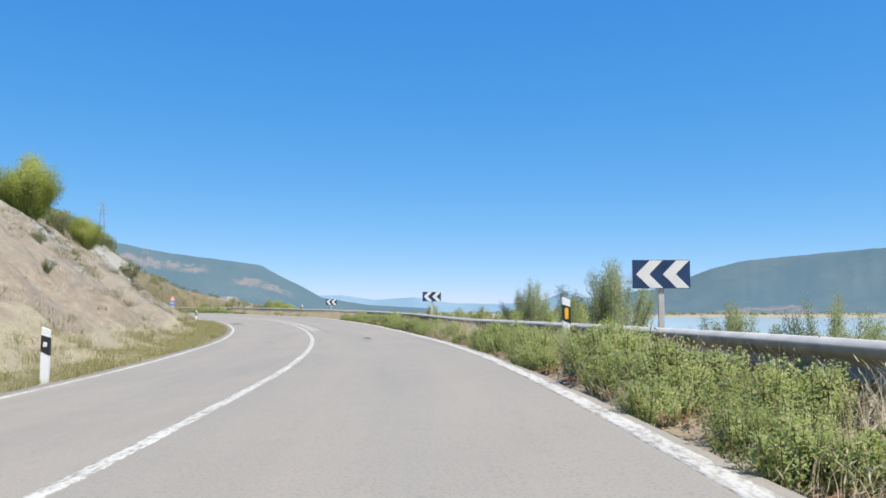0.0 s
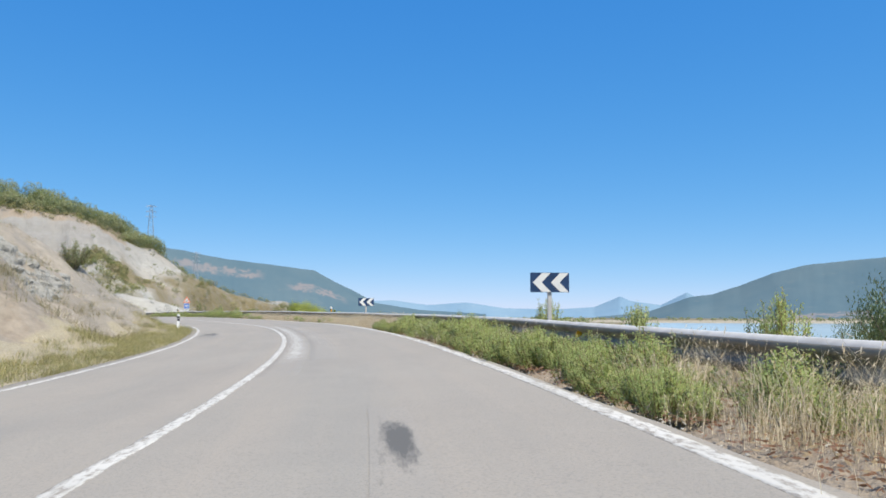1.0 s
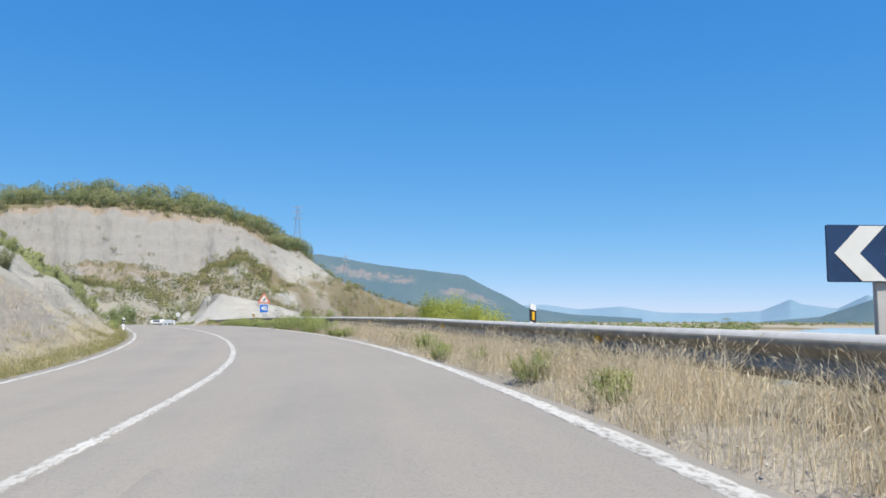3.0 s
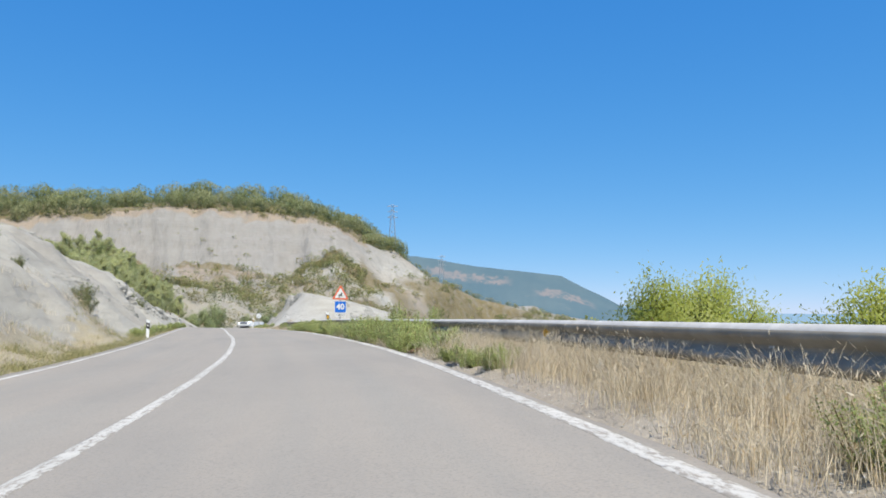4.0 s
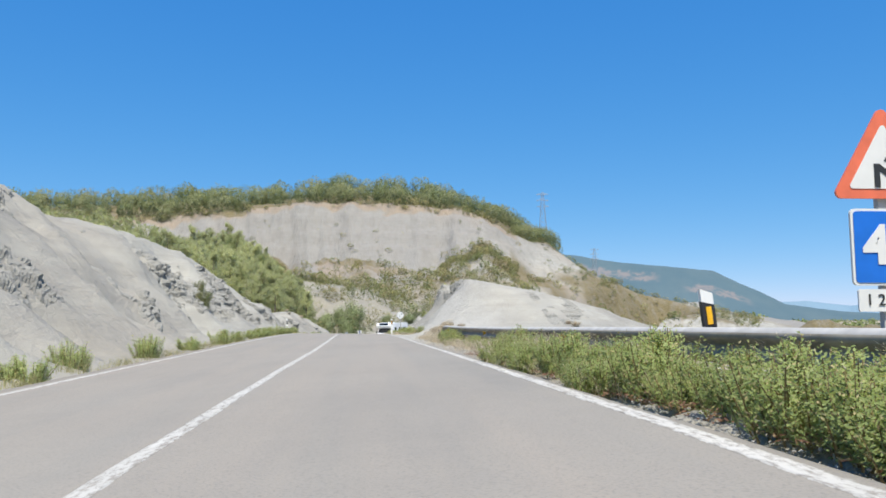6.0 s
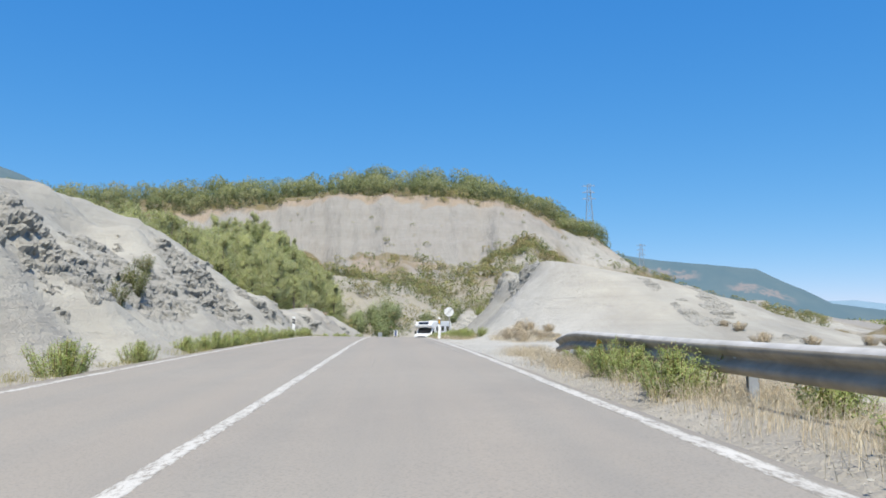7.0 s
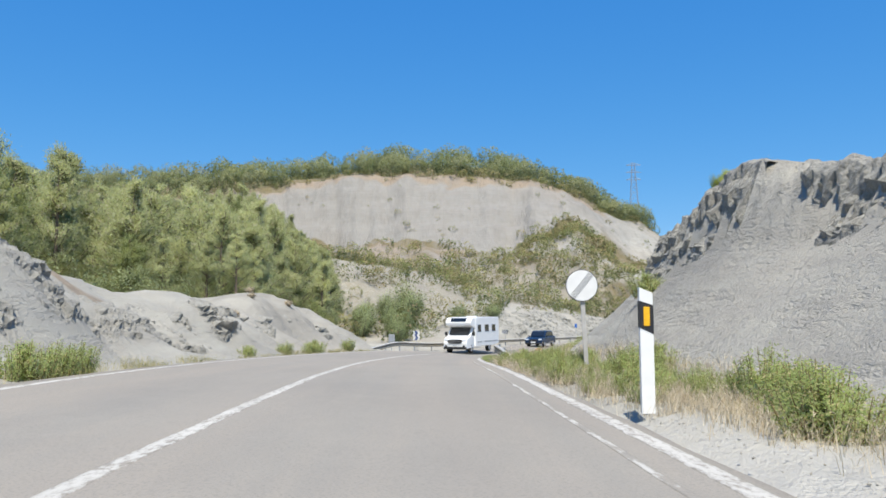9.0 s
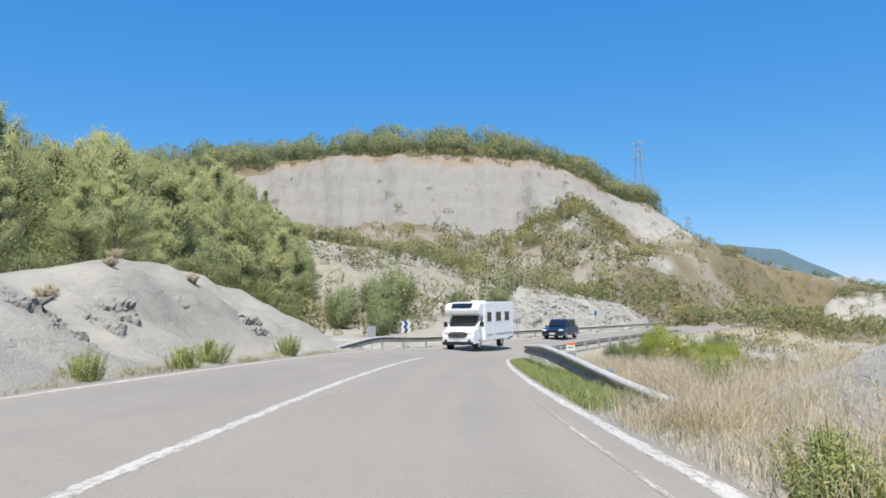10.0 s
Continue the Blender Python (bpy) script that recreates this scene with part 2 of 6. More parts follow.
def ground_height(x, y):
    """Height of the land at places given as arrays."""
    x, y = np.asarray(x, float).ravel(), np.asarray(y, float).ravel()
    s, d = road_coords(x, y)
    zr = np.interp(s, RUN, LINE[:, 2]) + banked(s) * np.clip(d, -4.0, 5.0)
    rough = fbm(x * 0.35, y * 0.35, 4, 7)
    # left: verge, cut face, the land behind
    a = -d
    toe = np.interp(s, *VERGE_LEFT)
    h = np.interp(s, *LEFT_BANK) * (1 + 0.16 * fbm(s * 0.06, a * 0.05, 3, 31))
    wide = h * 1.15 + 1.2
    q = (a - toe + rough * 1.3) / wide
    ledges = 0.16 * np.sin(np.clip(q, 0, 1) * 15 + fbm(s * 0.12, a * 0.2, 2, 9) * 7) * (q > 0) * (q < 1)
    back = np.clip(a - toe - wide, 0, None)
    rise = np.interp(s, [-70, 50, 70, 100, 145, 158, 185, 200, 228, 245, 420], [0.22, 0.2, 0.05, 0.02, 0.03, -0.10, -0.10, 0.05, 0.06, 0.24, 0.26])
    left = zr - 0.05 + h * np.clip(np.where(q < 0, 0, smooth(-0.25, 1.1, q) - 0.08), 0, 1) + np.clip(h, 0, 3) * 0.09 * ledges + rise * np.clip(back, 0, 60) + rough * 0.35 * smooth(0, 1, a - toe)
    # right: shoulder, bank down to the valley, lay-by and mound
    flat = np.interp(s, [-70, 124, 132, 138, 172, 180, 420], [5.6, 5.6, 16, 16, 8, 5.4, 5.4])
    fall = np.interp(s, [-70, 122, 132, 165, 175, 420], [0.42, 0.4, 0.1, 0.1, 0.16, 0.06])
    over = np.clip(d - flat, 0, 30)
    right = zr - 0.05 - fall * np.clip(over, 0, 14) - 0.04 * over + rough * 0.3 * smooth(0, 2, over)
    crest = np.interp(s, *MOUND_CREST)
    top = np.interp(s, *MOUND) * (1 + 0.05 * fbm(s * 0.15, d * 0.1, 3, 43))
    u = (d - 4.9 + rough * 0.35) / (crest - 4.9)
    lip, cut = 0.34 * smooth(147, 152, s), smooth(145, 152, s)
    dome = smooth(-0.05, 1.0, u)
    slope = (1 - lip) * np.clip(u / 0.82, 0, 1) + lip * smooth(0.82, 0.97, u)
    shape = np.where(u < 1, dome + (slope - dome) * cut, 1 - 0.05 * (d - crest))
    right = right + top * np.clip(shape, 0, 1)
    crag = np.abs(fbm(x * 0.9, y * 0.9, 4, 51)) - 0.16
    left = left + crag * 0.3 * np.clip(h / 4, 0, 1.2) * smooth(0.05, 0.3, q) * (1 - smooth(0.75, 1.1, q)) * np.interp(s, [60, 95, 120, 160, 200], [0.5, 0.6, 1, 0.8, 0.5])
    right = right + crag * 0.15 * np.clip(top / 3, 0, 1.2) * smooth(0.78, 0.88, u) * (1 - smooth(1.0, 1.35, u)) * smooth(148, 156, s)
    near = np.where(d < 0, left, right)
    # valley and far land
    away = np.abs(d)
    lake = basin(x, y)
    plain_z = -6 - 6 * smooth(30, 300, away) - 10 * lake + 7 * smooth(1500, 2600, away) + fbm(x * 0.012, y * 0.012, 4, 17) * 7 * smooth(30, 120, away) * (1 - smooth(400, 1200, away)) * (1 - 0.8 * lake)
    for bx, by, ba, bb, bz in ((-66, 232, 30, 14, 4.5), (-20, 262, 60, 18, 2.0), (-74, 322, 34, 18, 6.0), (-40, 330, 40, 16, 3.0)):
        plain_z = plain_z + bz * np.exp(-((x - bx) / ba) ** 2 - ((y - by) / bb) ** 2) * (1 + fbm(x * 0.1, y * 0.1, 3, 3))
    z = near + (plain_z - near) * np.where(d > 0, smooth(22, 70, away), smooth(45, 110, away))
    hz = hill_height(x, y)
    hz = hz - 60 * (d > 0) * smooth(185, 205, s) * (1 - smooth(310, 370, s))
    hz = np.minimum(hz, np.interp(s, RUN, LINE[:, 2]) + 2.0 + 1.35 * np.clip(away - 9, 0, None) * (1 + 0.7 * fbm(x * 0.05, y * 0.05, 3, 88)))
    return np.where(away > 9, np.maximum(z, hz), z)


def mesh_ob(name, verts, faces, material, parent=None, flat=False):
    me = bpy.data.meshes.new(name)
    me.from_pydata([tuple(map(float, v)) for v in verts], [], faces)
    if not flat:
        me.polygons.foreach_set("use_smooth", [True] * len(me.polygons))
    me.materials.append(material)
    ob = new(name, me)
    ob.parent = parent
    return ob


def part(name, bm, material, parent, label="", smoothed=False):
    """One mesh part under a thing."""
    me = bpy.data.meshes.new(name)
    bm.normal_update()
    bm.to_mesh(me)
    bm.free()
    if smoothed:
        me.polygons.foreach_set("use_smooth", [True] * len(me.polygons))
    for m in material if isinstance(material, (list, tuple)) else (material,):
        me.materials.append(m)
    ob = new(name, me)
    ob.parent = parent
    return tagged(ob, label)


def thing(name, label, category, group="", kind=""):
    ob = new(name)
    ob.empty_display_size = 0.2
    return tagged(ob, label, category, group, kind)


def bm_box(sx, sy, sz, at=(0, 0, 0), bevel=0.0, turn=None):
    bm = bmesh.new()
    m = Matrix.Translation(at) @ (turn or Matrix.Identity(4)) @ Matrix.Diagonal((sx, sy, sz, 1))
    bmesh.ops.create_cube(bm, size=1, matrix=m)
    if bevel:
        bmesh.ops.bevel(bm, geom=bm.edges[:], offset=bevel, segments=2, affect="EDGES", profile=0.6)
    return bm


def join(*bms):
    """Several bmeshes as one."""
    out = bmesh.new()
    for b in bms:
        me = bpy.data.meshes.new("tmp")
        b.to_mesh(me)
        b.free()
        out.from_mesh(me)
        bpy.data.meshes.remove(me)
    return out


def bm_rod(a, b, r1, r2=None, sides=10):
    a, b = Vector(a), Vector(b)
    bm = bmesh.new()
    turn = (b - a).to_track_quat("Z", "Y").to_matrix().to_4x4()
    bmesh.ops.create_cone(bm, cap_ends=True, segments=sides, radius1=r1, radius2=r1 if r2 is None else r2, depth=(b - a).length,
                          matrix=Matrix.Translation((a + b) / 2) @ turn)
    return bm


def bm_prism(outline, depth, y0=0.0):
    """An outline in x and z, given depth along y (towards +y from y0)."""
    bm = bmesh.new()
    front = [bm.verts.new((x, y0, z)) for x, z in outline]
    back = [bm.verts.new((x, y0 + depth, z)) for x, z in outline]
    bm.faces.new(front)
    bm.faces.new(back[::-1])
    for i in range(len(outline)):
        j = (i + 1) % len(outline)
        bm.faces.new((front[j], front[i], back[i], back[j]))
    bmesh.ops.recalc_face_normals(bm, faces=bm.faces[:])
    return bm


def ribbon(s0, s1, step, across):
    """Verts and faces of a strip along the road; across(s) gives rows of (d, up)."""
    stations = np.arange(s0, s1 + 1e-6, step)
    verts, faces, n = [], [], None
    for i, s in enumerate(stations):
        row = across(s)
        n = len(row)
        verts += [on_road(s, d, up) for d, up in row]
        if i:
            a, b = (i - 1) * n, i * n
            faces += [(a + k, a + k + 1, b + k + 1, b + k) for k in range(n - 1)]
    return verts, faces


# ---------------------------------------------------------------- ground
def ground_material():
    m = Mat("marl_ground", 0.95, 0, 0.15)
    zone = m.attr("zone")
    sep = m.node("SeparateColor")
    m.put(sep.inputs[0], zone.outputs["Color"])
    dry, scrub, beige = sep.outputs[0], sep.outputs[1], sep.outputs[2]
    n1, n2, n3 = m.noise(0.35, 6), m.noise(3.0, 6, 0.65), m.noise(22.0, 4, 0.7)
    strata = m.noise(0.5, 5, 0.6, stretch=(0.25, 0.25, 5.0))
    grey = m.ramp(strata, [(0.3, (0.34, 0.325, 0.282)), (0.5, (0.41, 0.393, 0.340)), (0.72, (0.46, 0.440, 0.378))])
    grey = m.mix(m.math("MULTIPLY", n2, 0.4), grey, (0.35, 0.335, 0.29))
    slate = m.ramp(strata, [(0.3, (0.245, 0.230, 0.206)), (0.5, (0.268, 0.252, 0.227)), (0.72, (0.288, 0.271, 0.244))])
    grey = m.mix(m.attr("hillside").outputs["Fac"], grey, slate)
    tan = m.ramp(n2, [(0.3, (0.215, 0.165, 0.115)), (0.55, (0.31, 0.25, 0.185)), (0.75, (0.40, 0.335, 0.255))])
    grey = m.mix(m.math("MULTIPLY", m.ramp(n1, [(0.42, 1.0), (0.6, 0.0)]), 0.4), grey, (0.29, 0.283, 0.255))
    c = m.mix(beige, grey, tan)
    straw = m.ramp(n3, [(0.3, (0.24, 0.2, 0.13)), (0.55, (0.40, 0.345, 0.235)), (0.8, (0.50, 0.44, 0.32))])
    green = m.ramp(n2, [(0.3, (0.085, 0.08, 0.035)), (0.5, (0.17, 0.14, 0.075)), (0.7, (0.28, 0.22, 0.13))])
    edge = lambda a: m.ramp(m.math("ADD", a, m.math("SUBTRACT", m.math("MULTIPLY", n2, 0.7), 0.35)), [(0.35, 0.0), (0.62, 1.0)])
    c = m.mix(edge(dry), c, straw)
    c = m.mix(edge(scrub), c, green)
    rill = m.ramp(m.noise(0.28, 7, 0.68), [(0.40, 1.0), (0.5, 0.0)])
    c = m.mix(m.math("MULTIPLY", rill, 0.25), c, (0.26, 0.24, 0.205))
    rills = m.noise(0.5, 7, 0.65, stretch=(1.0, 0.22, 0.3), turn=34.5)
    down = m.ramp(rills, [(0.36, 1.0), (0.52, 0.0)])
    c = m.mix(m.math("MULTIPLY", down, 0.5), c, (0.225, 0.21, 0.185))
    c = m.mix(m.math("MULTIPLY", m.attr("layby").outputs["Fac"], m.ramp(n1, [(0.3, 0.7), (0.7, 1.0)])), c, m.ramp(n2, [(0.3, (0.39, 0.377, 0.342)), (0.7, (0.465, 0.45, 0.41))]))
    speck = m.ramp(n3, [(0.62, 0.0), (0.72, 1.0)])
    c = m.mix(m.math("MULTIPLY", speck, 0.25), c, (0.2, 0.185, 0.165))
    m.colour(c)
    ledge = m.ramp(m.noise(1.3, 6, 0.7, stretch=(0.5, 0.5, 2.4)), [(0.38, 0.0), (0.46, 1.0)])
    h = m.math("ADD", m.math("ADD", m.math("MULTIPLY", n2, 0.7), m.math("MULTIPLY", n3, 0.3)), m.math("MULTIPLY", m.math("MULTIPLY", ledge, 0.2), m.math("SUBTRACT", 1.0, m.attr("hillside").outputs["Fac"])))
    h = m.math("ADD", h, m.math("MULTIPLY", m.math("MULTIPLY", m.attr("hillside").outputs["Fac"], 6.5), rills))
    m.bump(h, 0.6, 0.24)
    return m.m


MARL = ground_material()


def axis(fine0, fine1, step, mid0, mid1, far):
    """Places along one axis: close together by the road, wider on the hill, ever wider towards the horizon."""
    out = list(np.arange(fine0, fine1, step))
    for sign, start, mid in ((1, fine1, mid1), (-1, fine0 - step, mid0)):
        v, w, extra = start, 0.5, []
        while abs(v) < far:
            extra.append(v)
            w = min(w * 1.06, 1.5 if (v < mid if sign > 0 else v > mid) else 160)
            v += sign * w
        out = out + extra if sign > 0 else extra[::-1] + out
    return np.array(out)


def build_ground():
    gx, gy = axis(-112, 14, 0.4, -310, 14, 4700), axis(-4, 188, 0.4, -4, 400, 4700)
    xx, yy = np.meshgrid(gx, gy)
    x, y = xx.ravel(), yy.ravel()
    z = ground_height(x, y)
    s, d = road_coords(x, y)
    z = np.where((d > LEFT - 0.5) & (d < RIGHT + 0.55), z - 0.12, z)
    nx, ny = len(gx), len(gy)
    i = np.arange(nx * ny).reshape(ny, nx)
    quads = np.stack([i[:-1, :-1], i[:-1, 1:], i[1:, 1:], i[1:, :-1]], -1).reshape(-1, 4)
    me = bpy.data.meshes.new("ground")
    me.vertices.add(len(x))
    me.vertices.foreach_set("co", np.stack([x, y, z], 1).ravel())
    me.loops.add(quads.size)
    me.loops.foreach_set("vertex_index", quads.ravel())
    me.polygons.add(len(quads))
    me.polygons.foreach_set("loop_start", np.arange(0, quads.size, 4))
    me.polygons.foreach_set("use_smooth", np.ones(len(quads), bool))
    me.update(calc_edges=True)
    # zones of cover: dry grass, green scrub, beige earth
    r, f = hill_coords(x, y)
    toe = np.interp(s, *VERGE_LEFT)
    away = np.abs(d)
    dry = np.where((d < -3.2) & (-d < toe + 0.8), np.interp(s, [90, 104], [0.75, 0.22]), 0.0)
    open_land = (d > 4.3) & ((s < 126) | (s > 169) | (d > 26 + 6 * fbm(x * 0.1, y * 0.1, 3, 62))) & (r < 165)
    dry = np.where(open_land, 0.62 - 0.2 * smooth(6, 40, d) + 0.9 * fbm(x * 0.06, y * 0.06, 4, 61), dry)
    dry = np.where(away > 400, 0.55, dry)
    q = hill_q(r + 9 * fbm(x * 0.05, y * 0.05, 3, 66), f)
    patch = fbm(x * 0.045, y * 0.045, 4, 2)
    scrub = np.where((r > 150) & (q < 0), 0.56 + patch * 1.3, 0.0)
    scrub = np.where((r > 160) & (q < 1.6) & (f > 8.5) & (q > 0), np.interp(f, [8.5, 12, 16], [0.05, 0.32, 0.5]) + patch * 0.9, scrub)
    scrub = np.where((q > 1.04) & (f < 13), 0.75, scrub)
    scrub = np.where(open_land & (d > 8) & (r < 160), 0.28 + 0.9 * fbm(x * 0.035, y * 0.035, 4, 63), scrub)
    scrub = np.where((d < -16) & (r < 200) & (away < 110), 0.45, scrub)
    scrub = np.where((away > 600), 0.4 + fbm(x * 0.002, y * 0.002, 3, 2) * 1.2, scrub)
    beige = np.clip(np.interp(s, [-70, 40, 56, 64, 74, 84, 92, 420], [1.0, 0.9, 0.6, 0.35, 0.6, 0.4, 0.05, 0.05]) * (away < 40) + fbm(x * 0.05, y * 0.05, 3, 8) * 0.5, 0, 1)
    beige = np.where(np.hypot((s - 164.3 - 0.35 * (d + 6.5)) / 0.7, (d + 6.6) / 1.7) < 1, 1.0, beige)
    lip = hill_q(r, f) + 0.12 * fbm(f * 1.4, r * 0.02, 3, 71)
    beige = np.where((lip > 0.9) & (lip < 1.25) & (f < 9), 0.9, beige)
    beige = np.where((r > 165) & (q < -0.1) & (f > -7) & (f < 22), np.clip(0.45 + 1.2 * fbm(x * 0.03, y * 0.03, 3, 72), 0, 0.9), beige)
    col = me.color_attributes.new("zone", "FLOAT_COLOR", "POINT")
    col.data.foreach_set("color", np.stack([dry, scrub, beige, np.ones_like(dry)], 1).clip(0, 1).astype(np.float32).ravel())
    me.attributes.new("hillside", "FLOAT", "POINT").data.foreach_set("value", (smooth(150, 190, r) * smooth(30, 60, away)).astype(np.float32))
    layby = smooth(122, 129, s) * (1 - smooth(147, 153, s)) * (d > 3) * (1 - smooth(7, 11, d + 2 * fbm(x * 0.3, y * 0.3, 3, 74)))
    me.attributes.new("layby", "FLOAT", "POINT").data.foreach_set("value", layby.astype(np.float32))
    me.materials.append(MARL)
    return tagged(new("ground", me), "pale grey marl land with dry grass and scrub", "ground", kind="structure")


ground = build_ground()


def build_reservoir():
    m = Mat("milky_water", 0.22, 0, 0.5)
    n = m.noise(0.02, 5, 0.6, stretch=(1, 0.25, 1))
    m.colour(m.ramp(n, [(0.3, (0.36, 0.42, 0.40)), (0.7, (0.44, 0.49, 0.46))]))
    m.bump(m.noise(0.6, 4), 0.15, 0.1)
    rows = [(far, b) for far in (110, 400, 900, 1500, 2300) for b in range(4, 130, 6)]
    verts = [(math.sin(radians(b)) * far - 20, math.cos(radians(b)) * far + 40, -14.0) for far, b in rows]
    n = len(range(4, 130, 6))
    faces = [(i * n + j, (i + 1) * n + j, (i + 1) * n + j + 1, i * n + j + 1) for i in range(4) for j in range(n - 1)]
    return tagged(mesh_ob("water", verts, faces, m.m), "pale milky reservoir in the valley", "water", kind="structure")


build_reservoir()


# ---------------------------------------------------------------- road and its markings
def asphalt_colour(m):
    """Bleached asphalt: two wheel tracks, stains, chippings. The map runs along and across the road in metres."""
    uv = m.coords("UV")
    n1, n2, n3 = m.noise(0.25, 4), m.noise(60, 3, 0.7), m.noise(2.2, 6, 0.6)
    c = m.ramp(n1, [(0.3, (0.245, 0.226, 0.197)), (0.7, (0.279, 0.259, 0.224))])
    c = m.mix(m.ramp(n3, [(0.45, 0.0), (0.75, 0.35)]), c, (0.311, 0.282, 0.238))
    streak = m.noise(1.0, 5, 0.6, at=uv, stretch=(0.05, 1.3, 1))
    c = m.mix(m.ramp(streak, [(0.35, 0.0), (0.7, 0.7)]), c, (0.319, 0.278, 0.229))
    patchy = m.noise(1.0, 6, 0.65, at=uv, stretch=(0.12, 0.5, 1))
    c = m.mix(m.ramp(patchy, [(0.52, 0.0), (0.7, 0.45)]), c, (0.209, 0.197, 0.178))
    stain = m.ramp(m.noise(0.9, 5, 0.7), [(0.68, 0.0), (0.8, 0.4)])
    c = m.mix(stain, c, (0.187, 0.175, 0.158))
    c = m.mix(m.ramp(n2, [(0.35, 0.5), (0.5, 0.0)]), c, (0.156, 0.149, 0.137))
    return c, n2


def asphalt_material():
    m = Mat("worn_asphalt", 0.85, 0, 0.3)
    c, grain = asphalt_colour(m)
    m.colour(c)
    m.bump(grain, 0.35, 0.01)
    return m.m


def paint_material(name, wear, streaky=0.35, grain_fine=(9, 22, 1), grain_mid=(1.6, 7, 1), fade=0.2, soft_rim=4.0):
    """Road paint, worn through to the asphalt in grains and streaks, ragged along its edges."""
    m = Mat(name, 0.75, 0, 0.25)
    base, _ = asphalt_colour(m)
    uv = m.coords("UV")
    fine, mid = m.noise(1.0, 5, 0.75, at=uv, stretch=grain_fine), m.noise(1.0, 6, 0.7, at=uv, stretch=grain_mid)
    k = m.math("ADD", m.math("MULTIPLY", fine, 1 - streaky), m.math("MULTIPLY", mid, streaky))
    rim = m.attr("rim").outputs["Fac"]
    k = m.math("SUBTRACT", k, m.math("MULTIPLY", m.math("POWER", rim, soft_rim), fade))
    mask = m.ramp(k, [(wear - 0.04, 0.0), (wear + 0.05, 1.0)])
    tone = m.ramp(m.noise(0.7, 5), [(0.3, (0.44, 0.425, 0.385)), (0.7, (0.54, 0.52, 0.475))])
    m.colour(m.mix(mask, base, tone))
    return m.m


ASPHALT = asphalt_material()
PAINT, PAINT_WORN = paint_material("road_paint", 0.465), paint_material("worn_road_paint", 0.52, 0.6)
PAINT_SCRAPED = paint_material("scraped_road_paint", 0.50, 0.3, grain_fine=(30, 9, 1), grain_mid=(2.2, 1.6, 1), fade=0.22, soft_rim=1.6)
PAINT_TRACES = paint_material("paint_traces", 0.565, 0.35, grain_fine=(26, 10, 1), grain_mid=(2.0, 2.2, 1), fade=0.2, soft_rim=1.6)


def road_row(s):
    wob = 0.06 * float(fbm(np.array([s * 0.9]), np.array([3.0]), 3, 4)[0])
    return [(LEFT - 0.34 + wob, -0.14), (LEFT - 0.30 + wob, 0.0), (LEFT, 0.0), (-1.7, 0.0), (0, 0.0), (1.8, 0.0), (RIGHT, 0.0), (RIGHT + 0.13 + wob, 0.0), (RIGHT + 0.18 + wob, -0.14)]


def map_road(ob, s0, s1, step, across):
    """Gives a strip its map: metres along and across the road, and how near its rim each point is."""
    spots = [(s, d) for s in np.arange(s0, s1 + 1e-6, step) for d, _ in across(s)]
    me, n = ob.data, len(across(s0))
    idx = np.empty(len(me.loops), int)
    me.loops.foreach_get("vertex_index", idx)
    me.uv_layers.new(name="road").data.foreach_set("uv", np.array(spots)[idx].ravel())
    me.attributes.new("rim", "FLOAT", "POINT").data.foreach_set("value", np.maximum(np.tile(np.abs(np.linspace(-1, 1, n)), len(spots) // n), np.clip(1 - np.minimum(np.array(spots)[:, 0] - s0, s1 - np.array(spots)[:, 0]) / 6, 0, 1)))


v, f = ribbon(-60, 400, 1.0, road_row)
road = mesh_ob("road", v, f, ASPHALT)
map_road(road, -60, 400, 1.0, road_row)
tagged(road, "sun-bleached grey two-lane asphalt road", "road", kind="structure")


def stripe(name, d0, width, s0, s1, mat, label, wobble=0.012):
    def row(s):
        w = 0.3 * wobble * float(fbm(np.array([s * 1.7]), np.array([d0]), 3, 6)[0]) * 4
        low = -0.01 if min(s - s0, s1 - s) < 0.2 else 0.0
        return [(d0 + width * u + w, up + low) for u, up in ((-0.53, -0.006), (-0.5, 0.004), (-0.25, 0.004), (0, 0.004), (0.25, 0.004), (0.5, 0.004), (0.53, -0.006))]
    v, f = ribbon(s0, s1, 0.5, row)
    ob = tagged(mesh_ob(name, v, f, mat), label, "road marking", kind="structure")
    map_road(ob, s0, s1, 0.5, row)
    return ob


stripe("edge_line", LEFT, 0.12, -58, 398, PAINT, "white edge line of the road")
stripe("edge_line", RIGHT, 0.13, -58, 398, PAINT, "white edge line of the road")
stripe("centre_line", 0.0, 0.12, -58, 190, PAINT, "worn solid white centre line")
stripe("old_marking", 0.33, 0.5, 27, 57, PAINT_SCRAPED, "scraped remains of old white paint beside the centre line")
stripe("old_marking", 0.88, 0.5, 30, 56, PAINT_TRACES, "faint specks of old white paint in the lane")
stripe("old_marking", RIGHT - 0.3, 0.05, 128, 170, PAINT_WORN, "thin remains of an older edge line")
stripe("old_marking", 0.27, 0.07, 158.5, 161, PAINT, "short doubled stretch of centre line")
stripe("old_marking", 0.22, 0.07, 168, 170.5, PAINT, "short doubled stretch of centre line")
stripe("old_marking", 0.85, 0.035, 123.5, 127.5, PAINT_WORN, "thin white scratch along the lane")


